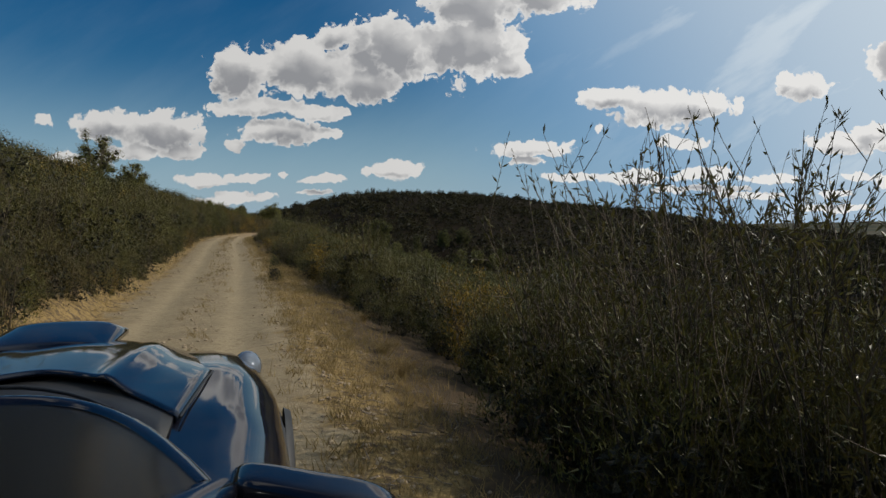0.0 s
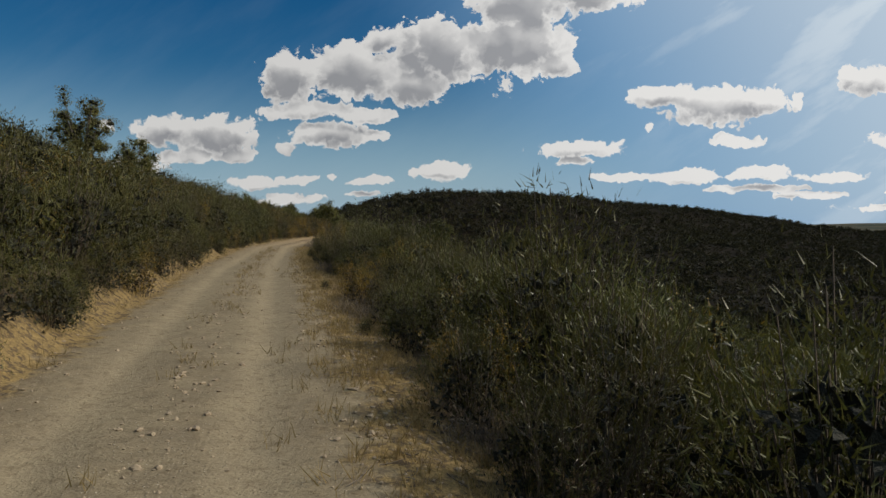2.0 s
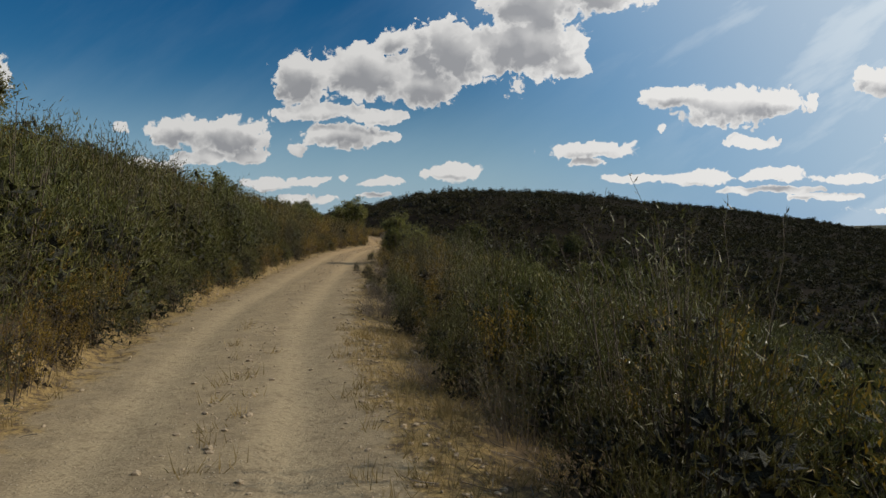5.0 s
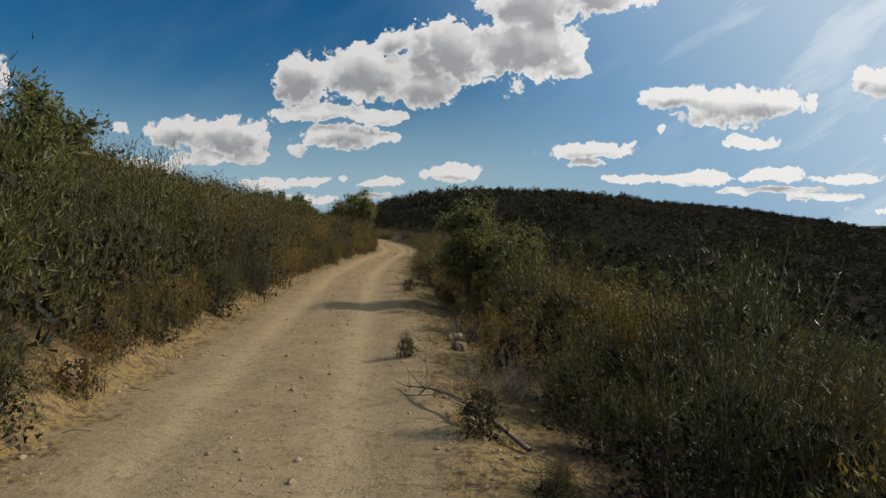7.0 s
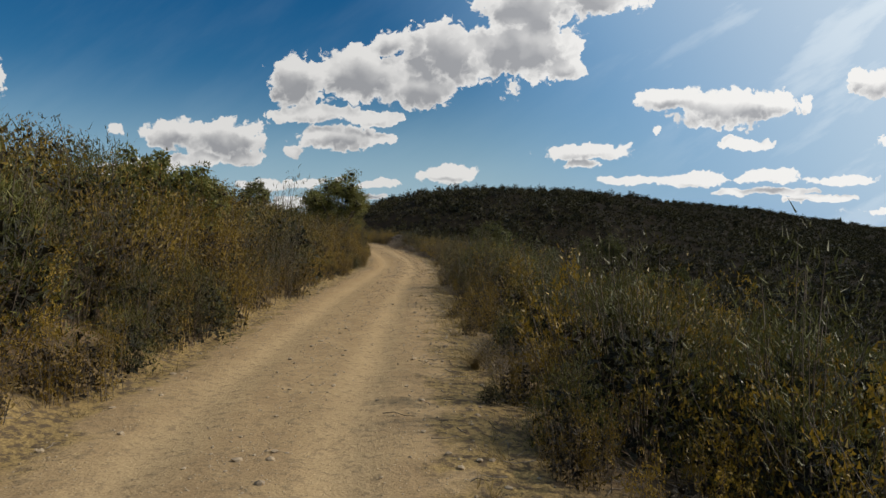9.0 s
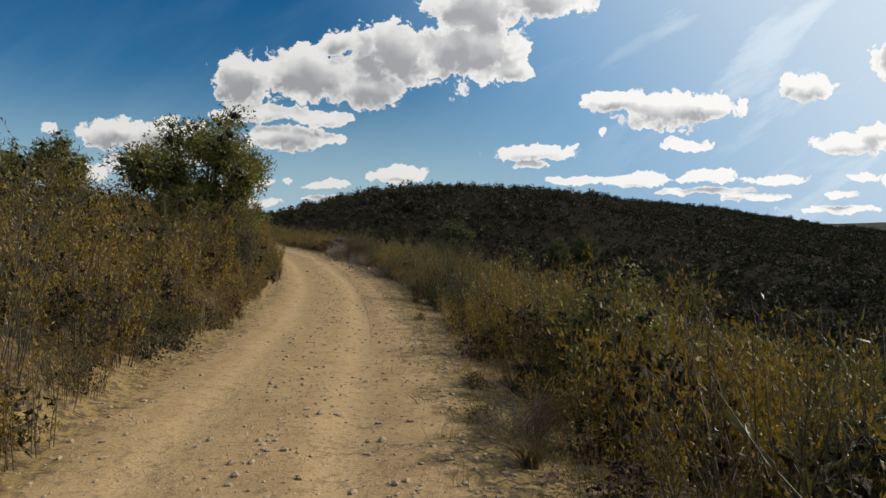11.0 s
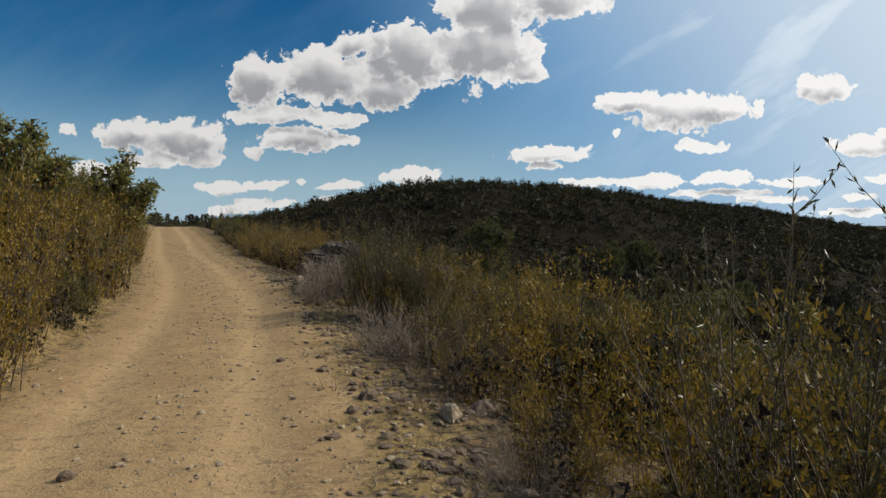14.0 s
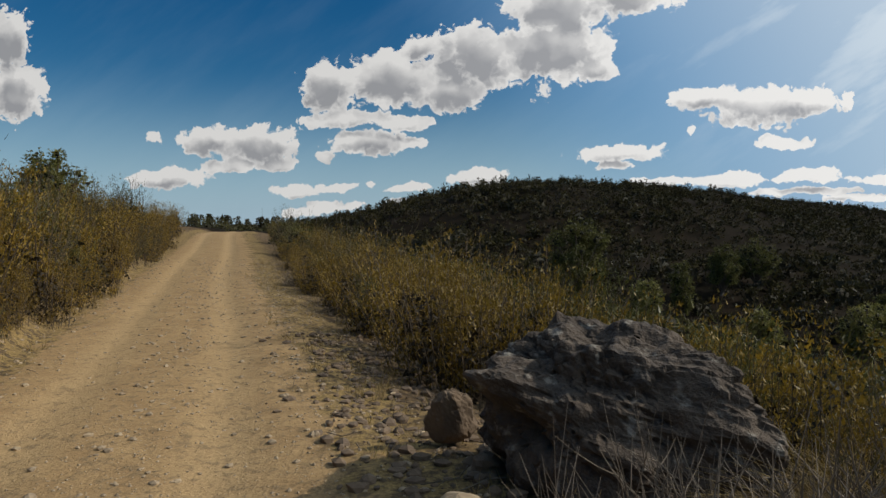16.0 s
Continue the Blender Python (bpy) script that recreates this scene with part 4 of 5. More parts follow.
def pine(x, y, seed, height):
    """A far conifer: a straight stem with drooping whorls of needles."""
    rng = np.random.default_rng(seed)
    n = 260
    f = rng.uniform(0.15, 1, n)
    az = rng.uniform(0, 2 * math.pi, n)
    r = (1 - f) * height * 0.24 * rng.uniform(0.3, 1.1, n) + 0.1
    at = np.stack([r * np.cos(az), r * np.sin(az), f * height], 1)
    out = np.stack([np.cos(az), np.sin(az), rng.uniform(-0.6, 0.3, n)], 1)
    stem = np.array([[[0, 0, -0.2], [0, 0, height * 0.5], [0, 0, height]]])
    root = tagged(new("pine"), "dark green pine in the row beyond the field", "tree", "pines beyond the field")
    part("trunk", mesh_of("trunk", *tubes(stem, taper(stem, 0.14, 0.03), 6), BARK), root)
    part("crown", mesh_of("crown", *blades(at, out, 0.1 * height, 0.05 * height, rng), FARLEAF, False), root)
    root.matrix_basis = pose(x, y, float(land(x, y)))


for k in range(64):
    px_, py_ = -158 + 1.25 * k + rng.uniform(-1, 1), 345 + rng.uniform(-14, 14) + 0.4 * k
    pine(px_, py_, 300 + k, max(3.5, rng.uniform(5.2, 7.4) - 0.02 * k - float(land(px_, py_))))


# ---- stones, rocks, dry grass ----
def gravel(name, x, y, size, label, mat, rings=3):
    """Loose stones, joined."""
    kinds = [stone_shape(k, rings, 5) for k in range(6)]
    vs, fs, n = [], [], 0
    z = land(x, y)
    for i in range(len(x)):
        v, f = kinds[i % 6]
        a = rng.uniform(0, 6.28)
        c, s_ = math.cos(a), math.sin(a)
        w = v * np.array([1, rng.uniform(0.6, 1), rng.uniform(0.4, 0.75)]) * size[i]
        w = np.stack([w[:, 0] * c - w[:, 1] * s_ + x[i], w[:, 0] * s_ + w[:, 1] * c + y[i], w[:, 2] + z[i] + size[i] * 0.08], 1)
        vs.append(w)
        fs.append(f + n)
        n += len(w)
    return tagged(new(name, mesh_of(name, np.concatenate(vs), np.concatenate(fs), mat, False)), label, "gravel", kind="stuff")


def strewn(n, y0, y1, centre, spread_l):
    y = rng.uniform(y0, y1, n)
    l = rng.choice(centre, n) + rng.normal(0, spread_l, n)
    return road_x(y) + l / np.interp(y, fine_y, fine_cos), y


x1, y1 = strewn(4200, -4, 170, [0.0, 0.1, -1.7, 1.6, 1.9, 2.3], 0.26)
x2, y2 = strewn(4200, 112, 172, [0.0, 0.3, 1.5, 2.2, -1.9, 1.9], 0.45)
x3, y3 = strewn(2600, -4, 60, [1.75, 2.0, 2.4, 0.05], 0.22)
x, y = np.concatenate([x1, x2, x3]), np.concatenate([y1, y2, y3])
gravel("gravel", x, y, 0.013 + 0.036 * rng.uniform(0, 1, len(x)) ** 2.4, "loose pale gravel along the middle and edges of the track", STONE)


x1, y1 = strewn(7000, -4, 110, [0.0, 0.15, -0.15, 1.55, 1.8, 2.1, -1.7], 0.22)
x2, y2 = strewn(11000, 95, 172, [0.0, 0.25, 1.4, 1.7, 2.0, 2.4, -1.6, -1.9, 0.8], 0.30)
x, y = np.concatenate([x1, x2]), np.concatenate([y1, y2])
gravel("pebbles", x, y, 0.008 + 0.018 * rng.uniform(0, 1, len(x)) ** 2.0, "small tan pebbles pressed into the track", STONE, 2)


def grass(name, x, y, blades_each, high, mat, label):
    n = len(x)
    base = np.repeat(np.stack([x, y, land(x, y) - 0.01], 1), blades_each, 0)
    base[:, :2] += rng.normal(0, 0.07, (len(base), 2))
    out = rng.normal(0, 0.5, base.shape)
    out[:, 2] = 1
    v, f = blades(base, out, high * rng.uniform(0.4, 1.2, len(base)), rng.uniform(0.006, 0.012, len(base)), rng)
    return tagged(new(name, mesh_of(name, v, f, mat, False)), label, "grass", kind="stuff")


x1, y1 = strewn(2700, -4, 60, [1.9, 2.2, 2.6, 3.1], 0.35)
x2, y2 = strewn(260, -4, 60, [0.0, -2.1], 0.2)
x3, y3 = strewn(900, 60, 172, [2.1, 2.7, -2.4, -2.8], 0.3)
grass("dry_grass", np.concatenate([x1, x2, x3]), np.concatenate([y1, y2, y3]), 16, 0.20, STRAW, "dry yellow grass on the verges and the middle of the track")
for k in range(22):
    y = rng.uniform(4, 165)
    grow("dead", *spot(y, float(np.interp(y, EDGE_Y, EDGE_R)) - rng.uniform(0.0, 0.35)), rng.uniform(0.4, 0.7))


# ---- rocks ----
def lichen_rock():
    m, t = material("lichen_rock")
    at = node(t, "ShaderNodeTexCoord").outputs["Object"]
    broad, fine_, spots = fbm(t, at, 2.2, 6.0, 0.65), fbm(t, at, 22.0, 5.0), fbm(t, at, 7.0, 4.0, 0.6)
    c = mix(t, ramp(t, broad, 0.3, 0.7), (0.048, 0.034, 0.023), (0.105, 0.078, 0.055))
    c = mix(t, ramp(t, spots, 0.56, 0.68, 0.0, 0.7), c, (0.28, 0.255, 0.21))
    c = mix(t, ramp(t, fbm(t, at, 4.0, 5.0, 0.7), 0.56, 0.62, 0.0, 0.8), c, (0.045, 0.038, 0.032))
    h = maths(t, "ADD", maths(t, "ADD", broad, spots), maths(t, "MULTIPLY", fine_, 0.6))
    finish(t, principled(t, c, 0.92, Normal=bumped(t, h, 0.9, 0.05)).outputs[0])
    return m


LICHEN = lichen_rock()


def boulder(name, x, y, z, size, turn, seed, mat, label, category="rock", group="", detail=26, crag=0.30):
    """A craggy boulder: a lump cut by flat breaks and roughened."""
    rng = np.random.default_rng(seed)
    u, v = np.meshgrid(np.linspace(0, 2 * math.pi, detail * 2, endpoint=False), np.linspace(0.02, math.pi - 0.02, detail))
    d = np.stack([np.sin(v) * np.cos(u), np.sin(v) * np.sin(u), np.cos(v)], -1)
    r = np.full(u.shape, 1.15)
    for _ in range(15):
        n = rng.normal(size=3)
        n /= np.linalg.norm(n)
        n[2] = abs(n[2]) * 0.8
        k = d @ n
        r = np.where(k > 0.05, np.minimum(r, rng.uniform(0.78, 1.0) / np.maximum(k, 0.05)), r)
    p = d * 2.1 + seed * 3.7
    def all_round(w, size, seed_):
        return (rough(w[..., 0], w[..., 1], size, 4, seed_) + rough(w[..., 1], w[..., 2], size, 4, seed_ + 1) + rough(w[..., 2], w[..., 0], size, 4, seed_ + 2)) / 1.7
    bump = all_round(p, 0.9, seed)
    q = p * 5.3
    cracks = np.abs(all_round(q, 2.6, seed + 7))
    r = r * (1 + crag * bump - 0.06 * np.exp(-(cracks / 0.05) ** 2) + 0.05 * all_round(q, 0.8, seed + 9))
    i = np.arange(u.size).reshape(u.shape)
    j = np.roll(i, -1, axis=1)
    faces = np.stack([i[:-1], i[1:], j[1:], j[:-1]], -1).reshape(-1, 4)
    me = mesh_of(name, (d * r[..., None] * np.array(size)).reshape(-1, 3), faces, mat, False)
    ob = tagged(new(name, me), label, category, group)
    ob.matrix_basis = pose(x, y, z, *turn)
    return ob


boulder("boulder", -37.22, 151.35, 0.44, (1.08, 0.70, 0.58), (0, 12, -10), 5, LICHEN, "large dark lichen-covered boulder at the edge of the track", "boulder", detail=84, crag=0.36)
boulder("boulder", -38.40, 152.0, 0.22, (0.19, 0.11, 0.20), (12, -14, 20), 15, CLOD, "brown leaning slab of rock beside the boulder", "boulder", crag=0.2)
boulder("boulder", -35.35, 150.6, 0.05, (0.55, 0.42, 0.42), (6, 10, 40), 11, LICHEN, "dark broken boulder below the larger one", "boulder", crag=0.25)
boulder("boulder", -34.7, 151.2, -0.1, (0.45, 0.5, 0.5), (0, 20, 80), 12, LICHEN, "dark broken boulder below the larger one", "boulder", crag=0.25)
ROCKS = "loose rocks on the verge"
for k, (x, y, size) in enumerate(((-38.2, 150.6, 0.17), (-38.0, 149.7, 0.14), (-37.9, 149.1, 0.10), (-37.7, 148.6, 0.12), (-38.1, 151.4, 0.13), (-33.8, 140.9, 0.17), (-34.15, 140.6, 0.14),
                                  (-33.6, 138.8, 0.13), (-36.7, 145.8, 0.10), (-31.7, 132.4, 0.12), (-31.4, 132.6, 0.13), (-31.4, 133.9, 0.20), (-24.0, 76.2, 0.20), (-23.9, 75.4, 0.15),
                                  (-14.5, 40.9, 0.09), (-30.9, 134.5, 0.15), (-36.9, 139.0, 0.07), (-35.0, 141.0, 0.10), (-37.6, 150.5, 0.15), (-36.9, 147.3, 0.13), (-36.6, 147.9, 0.11))):
    boulder("rock", x, y, float(land(x, y)) + size * 0.25, (size, size * 0.75, size * 0.6), (0, 0, 47 * k), 40 + k, CLOD if k % 3 else STONE,
            "loose brown rock lying on the stony verge", "rock", ROCKS, 9, 0.25)
x, y = strewn(2800, 138, 157, [2.1, 2.7, 2.4, 3.1], 0.40)
gravel("rubble", x, y, 0.012 + 0.075 * rng.uniform(0, 1, len(x)) ** 2.5, "broken brown stones heaped below the boulder", CLOD)
for x, y, size in ((-36.9, 148.4, 0.75), (-36.2, 148.0, 0.8), (-35.7, 148.6, 0.8), (-35.0, 143.4, 0.95), (-34.4, 142.8, 0.9), (-33.9, 143.8, 0.9), (-37.0, 147.4, 0.6), (-37.2, 149.4, 1.0), (-36.7, 149.0, 1.05), (-37.0, 148.3, 1.0), (-36.4, 148.6, 1.0), (-36.8, 149.7, 1.0), (-36.3, 149.5, 1.1), (-35.8, 149.2, 1.0)):
    grow("dead", x, y, size)


def litter(name, x, y, mat, label):
    """Fallen twigs lying about on the ground."""
    n = len(x)
    a, ln = rng.uniform(0, 2 * math.pi, n), rng.uniform(0.08, 0.40, n)
    t = np.linspace(-0.5, 0.5, 4)
    px = x[:, None] + np.cos(a)[:, None] * t * ln[:, None]
    py = y[:, None] + np.sin(a)[:, None] * t * ln[:, None]
    pz = land(px, py) + 0.01 + rng.uniform(0, 0.05, (n, 1)) + rng.normal(0, 0.012, (n, 4))
    lines = np.stack([px + rng.normal(0, 0.02, (n, 4)), py + rng.normal(0, 0.02, (n, 4)), pz], -1)
    return tagged(new(name, mesh_of(name, *tubes(lines, taper(lines, 0.006, 0.003)), mat)), label, "twigs", kind="stuff")


x1, y1 = strewn(3200, -4, 172, [2.2, 2.7, 3.1, -2.3], 0.35)
litter("fallen_twig_litter", x1, y1, DEAD, "grey fallen twigs strewn over the verges")


# ---- the vehicle at the start ----
def car_paint():
    m, t = material("blue_paint")
    at = node(t, "ShaderNodeTexCoord").outputs["Object"]
    dust = maths(t, "MULTIPLY", ramp(t, fbm(t, at, 3.0, 6.0, 0.65), 0.42, 0.75), 0.22)
    c = mix(t, dust, (0.005, 0.007, 0.015), (0.10, 0.072, 0.042))
    finish(t, principled(t, c, maths(t, "MULTIPLY_ADD", dust, 0.35, 0.05), Metallic=0.0, Specular_IOR_Level=0.4, Coat_Weight=0.2, Coat_Roughness=0.01).outputs[0])
    return m


PAINT = car_paint()
BLACK = plain("black_plastic", (0.012, 0.012, 0.013), (0.022, 0.022, 0.022), 0.6, 5.0, 90.0, 0.2, 0.002)
RUBBER = plain("tyre_rubber", (0.018, 0.017, 0.016), (0.04, 0.034, 0.028), 0.9, 6.0, 60.0)
RIM = plain("grey_wheel_rim", (0.30, 0.30, 0.31), (0.24, 0.23, 0.22), 0.35, 5.0, 40.0, 0.1, 0.002, 0.9)
LAMP = plain("clear_lamp_cover", (0.22, 0.24, 0.27), (0.16, 0.18, 0.21), 0.06, 5.0, 20.0, 0.05, 0.001, 0.4)
GLASS, gt = material("tinted_glass")
finish(gt, principled(gt, (0.006, 0.006, 0.006), 0.25, Specular_IOR_Level=0.015).outputs[0])


def loft(rows):
    """A skin over rows of points, each row as long as the rest."""
    v = np.array(rows, float)
    n, k, _ = v.shape
    i = np.arange(n * k).reshape(n, k)
    return v.reshape(-1, 3), np.stack([i[:-1, :-1], i[:-1, 1:], i[1:, 1:], i[1:, :-1]], -1).reshape(-1, 4)


def solid(skin, thick=0.012):
    """A skin given thickness downwards, closed by a second sheet and a rim."""
    v, f = skin
    low = v - np.array([0, 0, thick])
    edge = {}
    for q in f:
        for a, b in zip(q, np.roll(q, -1)):
            edge[(a, b)] = edge.get((a, b), 0) + 1
    rim = [(b, a, a + len(v), b + len(v)) for a, b in edge if (b, a) not in edge]
    return np.concatenate([v, low]), np.concatenate([f, f[:, ::-1] + len(v), np.array(rim)])


def interp_row(y, ys, values):
    return float(np.interp(y, ys, values))


CAR_MID = -0.93


def body_row(y):
    """A section of the lower body, from sill to sill over the top."""
    w = interp_row(y, [-2.4, -2.0, 0, 2.4, 3.2, 3.9, 4.3, 4.6, 4.72], [0.94, 1.02, 1.06, 1.06, 1.06, 1.00, 0.90, 0.70, 0.5])
    h = interp_row(y, [-2.4, 0, 2.3, 2.6, 3.4, 4.0, 4.4, 4.6, 4.72], [1.14, 1.14, 1.15, 1.16, 1.15, 1.10, 1.03, 0.94, 0.78])
    half = [(0.90 * w, 0.42), (0.985 * w, 0.55), (w, 0.75), (0.99 * w, h - 0.27), (0.955 * w, h - 0.155), (0.885 * w, h - 0.068), (0.80 * w, h - 0.016), (0.70 * w, h), (0.4 * w, h + 0.01), (0, h + 0.014)]
    return [(CAR_MID + x, y, z) for x, z in half] + [(CAR_MID - x, y, z) for x, z in half[-2::-1]]


def screen_foot(k):
    """Where the windscreen meets the cowl, k from -1 to 1 across the car."""
    return (CAR_MID + 0.80 * k, 1.68 + 0.98 * (1 - abs(k) ** 2.2), 1.205)


def hood_edge(k):
    return (CAR_MID + 0.65 * k, 2.42 + 0.72 * (1 - abs(k) ** 1.6), 1.20)


def hood_row(v):
    """A line across the hood, from its rear edge (0) to its nose (1)."""
    row = []
    for k in np.linspace(-1, 1, 31):
        x0, y0, z0 = hood_edge(k)
        nose = 3.86 + 0.78 * (1 - abs(k) ** 1.7)
        ridge = 0.022 * math.exp(-((abs(k) - 0.52) / 0.10) ** 2) + 0.02 * (1 - step(abs(k), 0.45, 0.6))
        row.append((x0 + 0.10 * k * v, y0 + (nose - y0) * v, z0 - 0.015 * k * k - 0.02 * v - 0.11 * max(0, v - 0.28) ** 2 / 0.518 + ridge * min(1, 4 * (1 - v))))
    return row


def cabin_row(y):
    """A section of the roof, from one gutter to the other."""
    w = interp_row(y, [-2.2, -1.0, 0.3, 0.7], [0.82, 0.90, 0.90, 0.88])
    h = interp_row(y, [-2.2, -1.2, 0.0, 0.55, 0.70], [1.64, 1.74, 1.75, 1.735, 1.705])
    return [(CAR_MID + w * k, y, h - 0.10 * abs(k) ** 5) for k in np.linspace(-1, 1, 19)]


def lathe(profile, turns=28):
    rows = [[(x, r * math.cos(a), r * math.sin(a)) for x, r in profile] for a in np.linspace(0, 2 * math.pi, turns + 1)]
    return loft(rows)


car = tagged(new("car"), "dusty dark blue off-road car with a hood scoop", "car")
body = part("body", mesh_of("body", *loft([body_row(y) for y in np.linspace(-2.4, 4.72, 64)]), PAINT), car)
hood = part("hood", mesh_of("hood", *solid(loft([hood_row(v) for v in np.linspace(0, 1, 28)]), 0.02), PAINT), car)
for k in (-1, 1):
    gap = np.array([[np.array(hood_row(v)[0 if k < 0 else -1]) + np.array([0.008 * k, 0, -0.004]) for v in np.linspace(0, 1, 12)]])
    part("seam", mesh_of("seam", *tubes(gap, taper(gap, 0.005, 0.005), 6), BLACK), hood, "black shut line beside the hood")
part("roof", mesh_of("roof", *solid(loft([cabin_row(y) for y in np.linspace(-2.2, 0.32, 22)]), 0.03), PAINT), car)
ks = np.linspace(-1, 1, 25)
part("windscreen", mesh_of("windscreen", *loft([[np.array(screen_foot(k)) * (1 - v) + np.array((CAR_MID + 0.82 * k, 0.36 + 0.10 * (1 - k * k), 1.70)) * v + np.array((0, 0, 0.10 * v * (1 - v))) for k in ks] for v in np.linspace(0, 1, 10)]), GLASS), car)
part("cowl", mesh_of("cowl", *solid(loft([[np.array(hood_edge(k)) + np.array([0.0, 0.06, -0.022]) for k in 0.97 * ks], [np.array(screen_foot(k)) + np.array([0, -0.02, -0.025]) for k in 0.80 * ks]]), 0.02), BLACK, True), car, "black plastic cowl under the windscreen")
lip = np.array([[np.array(screen_foot(k)) + np.array([0, -0.06, 0.015]) for k in ks]])
part("screen_trim", mesh_of("screen_trim", *tubes(lip, taper(lip, 0.036, 0.036), 12), PAINT), car, "glossy dark trim along the windscreen foot")
scoop = [[(CAR_MID - 0.22 + 0.34 * x, y + 0.12 * (1 - x * x), 1.185 + 0.065 * (1 - abs(x) ** 6) * math.sin(min(1, (4.50 - y) / 0.16) * math.pi / 2) * min(1, (y - 3.85) / 0.5) ** 0.7) for x in np.linspace(-1, 1, 15)] for y in np.linspace(3.86, 4.49, 14)]
part("hood_scoop", mesh_of("hood_scoop", *solid(loft(scoop), 0.03), PAINT), hood)
for sx in (1, -1):
    side = [[(CAR_MID + sx * (1.02 - 0.13 * k), y0 + (y1_ - y0) * k, 1.13 + 0.50 * k) for k in np.linspace(0, 1, 4)] for y0, y1_ in zip(np.linspace(-2.1, 1.5, 12), np.linspace(-1.9, 0.2, 12))]
    part("side_window", mesh_of("side_window", *loft(side), GLASS), car, "dark tinted side glass")
    pil = np.array([[[CAR_MID + sx * (0.83 + 0.01 * k), 1.66 - 1.32 * k, 1.19 + 0.50 * k] for k in np.linspace(0, 1, 6)]])
    part("pillar", mesh_of("pillar", *tubes(pil, taper(pil, 0.05, 0.045), 8), PAINT), car)
    mv, mf = stone_shape(3, 22, 36, 0.0)
    shell = np.sign(mv) * np.abs(mv) ** 0.4 * np.array([0.21, 0.10, 0.13])
    shell[:, 1] -= sx * 0.75 * shell[:, 0]
    part("door_mirror", mesh_of("door_mirror", shell + np.array([CAR_MID + sx * 1.06, 1.62, 1.10]), mf, PAINT, True), car)
    lv_, lf_ = stone_shape(5, 8, 14, 0.0)
    part("headlight", mesh_of("headlight", lv_ * np.array([0.09, 0.15, 0.10]) + np.array([CAR_MID + sx * 0.86, 4.12, 0.97]), lf_, LAMP, True), car, "clear headlight")
    for y in (3.35, -1.45):
        tyre = part("tyre", mesh_of("tyre", *lathe([(-0.12, 0.24), (-0.125, 0.33), (-0.09, 0.37), (0.09, 0.37), (0.125, 0.33), (0.12, 0.24)]), RUBBER), car, "dusty black tyre")
        tyre.location = (CAR_MID + sx * 0.96, y, 0.36)
        part("rim", mesh_of("rim", *lathe([(sx * 0.05, 0.0), (sx * 0.06, 0.06), (sx * 0.02, 0.12), (sx * 0.07, 0.22), (sx * 0.11, 0.245)]), RIM), tyre, "grey alloy rim")
        arch = [[(CAR_MID + sx * 1.055 + sx * dx, y + r * math.cos(a), 0.40 + r * math.sin(a)) for dx, r in ((0, 0.50), (0.035, 0.48), (0.04, 0.43), (0.0, 0.40))] for a in np.linspace(0.05, math.pi - 0.05, 16)]
        part("wheel_arch", mesh_of("wheel_arch", *loft(arch), BLACK), car, "black plastic wheel arch")
for k0, k1 in ((-0.1, 0.55), (-0.85, -0.2)):
    arm = np.array([[np.array(screen_foot(k0 + (k1 - k0) * v)) * (0.45 + 0.4 * v) + np.array(hood_edge(k0 + (k1 - k0) * v)) * (0.55 - 0.4 * v) + np.array([0, 0, 0.012]) for v in np.linspace(0, 1, 6)]])
    part("wiper", mesh_of("wiper", *tubes(arm, taper(arm, 0.010, 0.006), 6), BLACK), car, "black wiper arm")
bump_ = [[(CAR_MID + x * 0.98, 4.62 + 0.12 * math.cos(a) - 0.46 * abs(x) ** 2.5, 0.55 + 0.13 * math.sin(a)) for a in np.linspace(-2, 2, 9)] for x in np.linspace(-1, 1, 17)]
part("bumper", mesh_of("bumper", *loft(bump_), BLACK), car, "black plastic front bumper")
car.matrix_basis = pose(-1.43, -4.5, float(land(-2.1, -4.3)) - 0.02, 0, 0, 16.4)


# ---- small growth on the verges ----
for x, y, size in ((-6.9, 15.9, 0.46), (-23.4, 71.2, 0.45), (-22.9, 69.6, 0.3), (-24.6, 74.5, 0.3), (-17.2, 48.2, 0.3), (-17.9, 50.6, 0.35), (-26.0, 84.0, 0.4)):
    grow("broom", x, y, size)
for k in range(22):
    y = rng.uniform(12, 125)
    grow("broom" if y < 95 else "rust", *spot(y, rng.uniform(2.05, 2.5)), rng.uniform(0.18, 0.36))


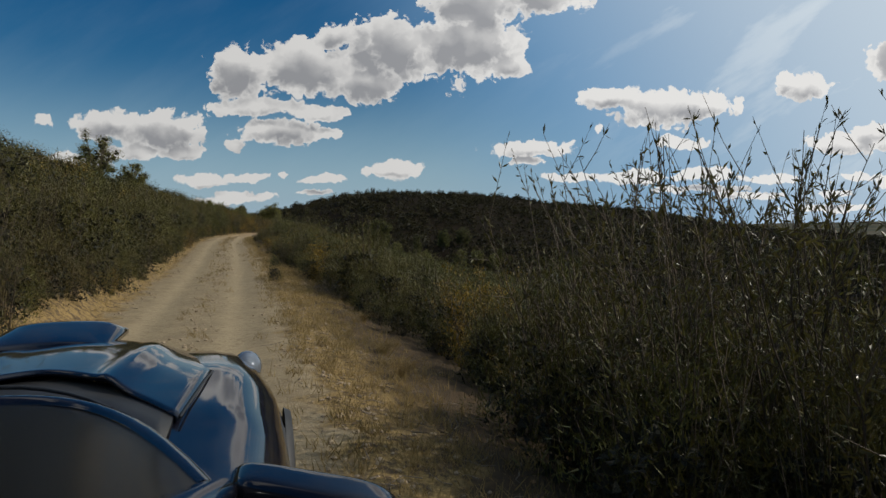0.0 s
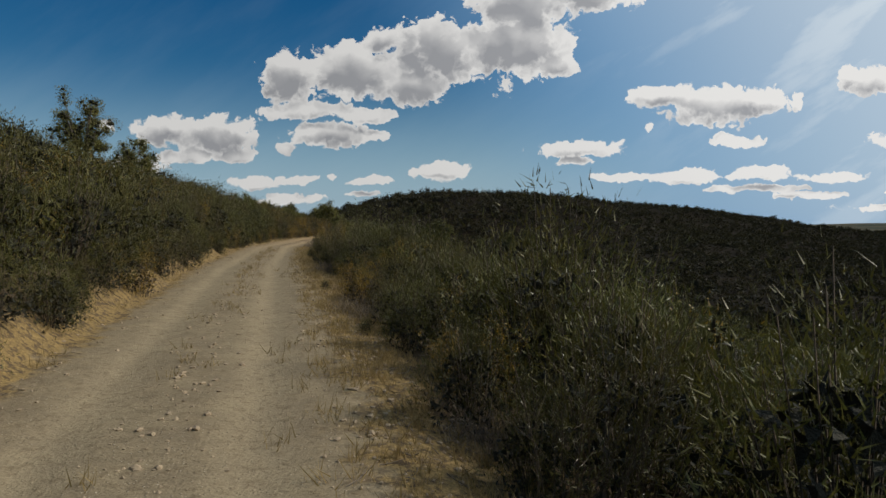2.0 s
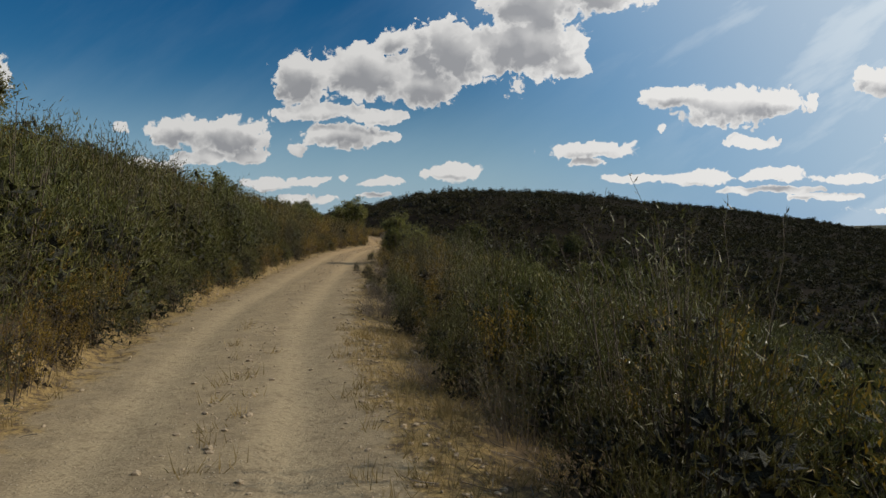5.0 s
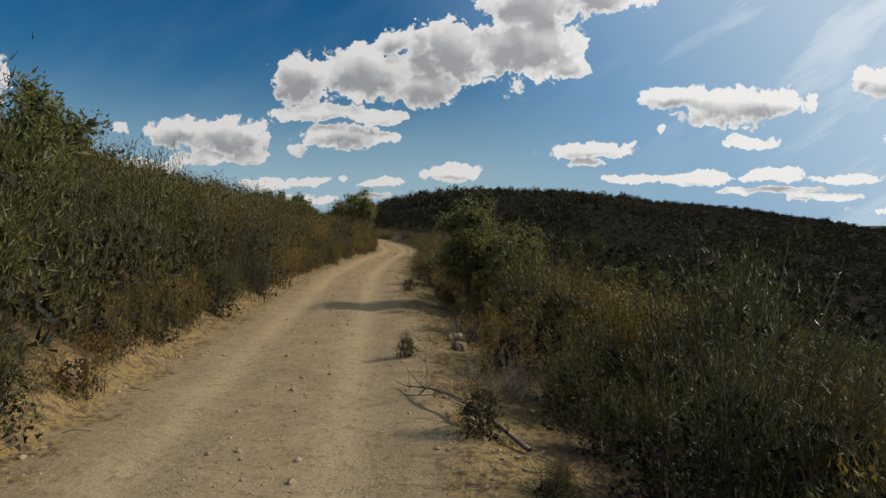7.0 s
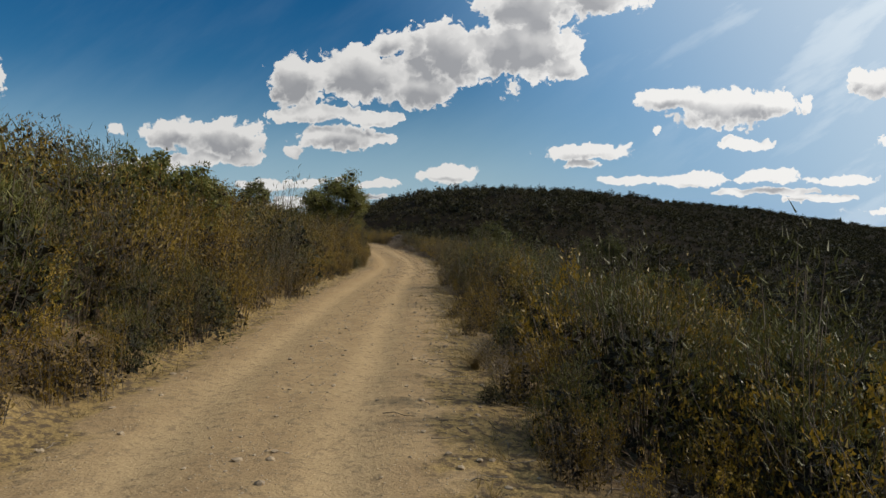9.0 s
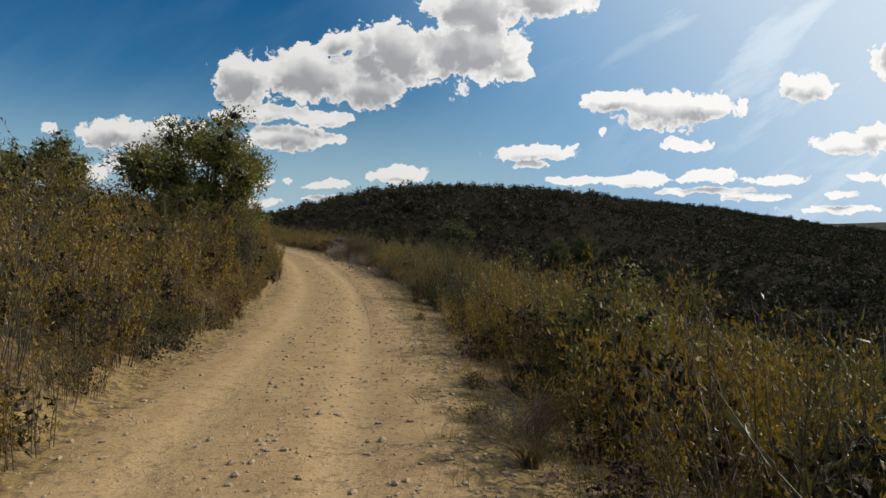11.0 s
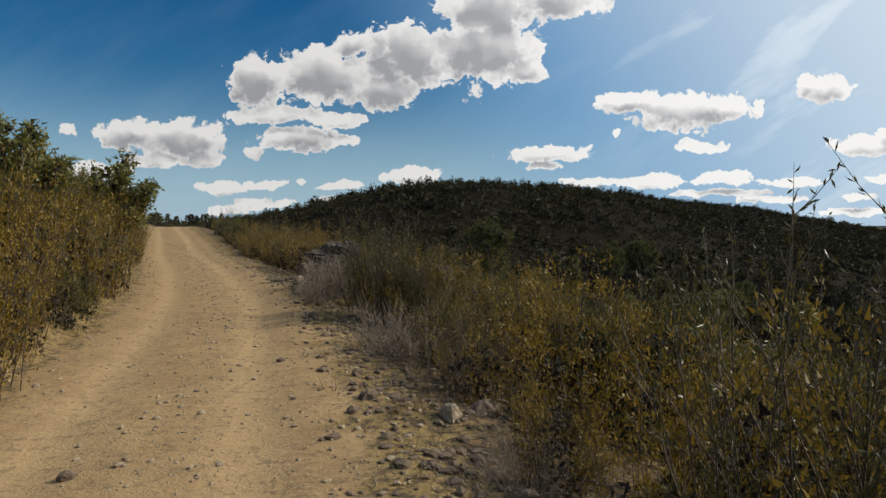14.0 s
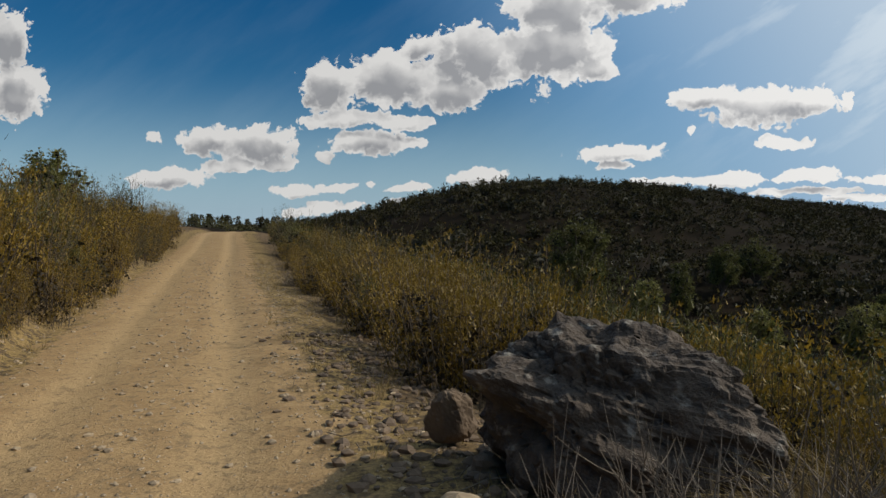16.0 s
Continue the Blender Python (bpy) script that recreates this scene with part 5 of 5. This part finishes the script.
def straw_clump(x, y, size, seed):
    """A clump of long dry grass that arches over."""
    rng2 = np.random.default_rng(seed)
    n, pts_ = 150, 6
    az, lean = rng2.uniform(0, 2 * math.pi, n), rng2.uniform(0.1, 0.8, n)
    t = np.linspace(0, 1, pts_)[None]
    ln = rng2.uniform(0.5, 1.0, n)[:, None]
    out, up_ = ln * (lean[:, None] * t + 0.35 * t ** 3), ln * (t - 0.55 * t ** 2.4 * (0.4 + lean[:, None]))
    lines = np.stack([out * np.cos(az)[:, None], out * np.sin(az)[:, None], up_ - 0.03], -1) + rng2.normal(0, 0.05, (n, 1, 3)) * np.array([1, 1, 0])
    root = tagged(new("straw_clump", mesh_of("straw_clump", *tubes(lines, taper(lines, 0.004, 0.0015)), STRAW)), "clump of long dry straw-coloured grass arching over the verge", "grass", "straw clumps")
    root.matrix_basis = pose(x, y, float(land(x, y)), 0, 0, seed * 40) @ Matrix.Diagonal((size, size, size, 1))


for k, (x, y, size) in enumerate(((-29.1, 114.7, 0.95), (-29.3, 113.6, 0.7), (-31.0, 127.0, 0.6), (-33.0, 139.6, 0.5), (-36.6, 148.7, 0.8), (-36.0, 148.3, 0.9), (-35.6, 147.6, 0.8), (-37.2, 149.0, 0.6),
                                  (-35.3, 148.6, 0.9), (-36.3, 150.4, 0.9), (-35.9, 150.3, 1.0), (-35.6, 150.9, 1.0), (-36.6, 150.2, 0.7), (-36.0, 150.9, 0.9), (-2.0, 3.8, 0.5), (-2.4, 5.6, 0.5), (-3.2, 9.4, 0.45), (-36.4, 147.6, 0.6), (-27.4, 95.0, 0.6))):
    straw_clump(x, y, size, 60 + k)


def fallen_branch(name, ends, seed, label):
    """A forked dry branch lying on the ground."""
    rng2 = np.random.default_rng(seed)
    (x0, y0), (x1_, y1_) = ends
    t = np.linspace(0, 1, 9)
    px, py = x0 + (x1_ - x0) * t + rng2.normal(0, 0.03, 9), y0 + (y1_ - y0) * t + rng2.normal(0, 0.03, 9)
    main = np.stack([px, py, land(px, py) + 0.04 + 0.12 * np.sin(t * 3.0)], -1)[None]
    side = twigs(rng2, main, 16, 0.45, 0.25, 1.0, 5, 1.0)
    side[:, :, 2] = np.maximum(side[:, :, 2], land(side[:, :, 0], side[:, :, 1]) + 0.02)
    tagged(new(name, mesh_of(name, *merged([tubes(main, taper(main, 0.024, 0.008), 6), tubes(side, taper(side, 0.009, 0.003), 4)]), DEAD)), label, "branch", "fallen branches")


fallen_branch("fallen_branch", ((-23.0, 70.9), (-24.3, 72.6)), 1, "dry forked branch fallen over the verge")
fallen_branch("fallen_branch", ((-22.4, 66.6), (-22.9, 68.6)), 2, "dry forked branch fallen over the verge")
fallen_branch("fallen_branch", ((-34.2, 143.8), (-33.2, 145.4)), 3, "bleached forked branch lying among rocks")
fallen_branch("fallen_branch", ((-14.0, 43.6), (-13.2, 45.2)), 4, "dry forked branch lying in the ditch")
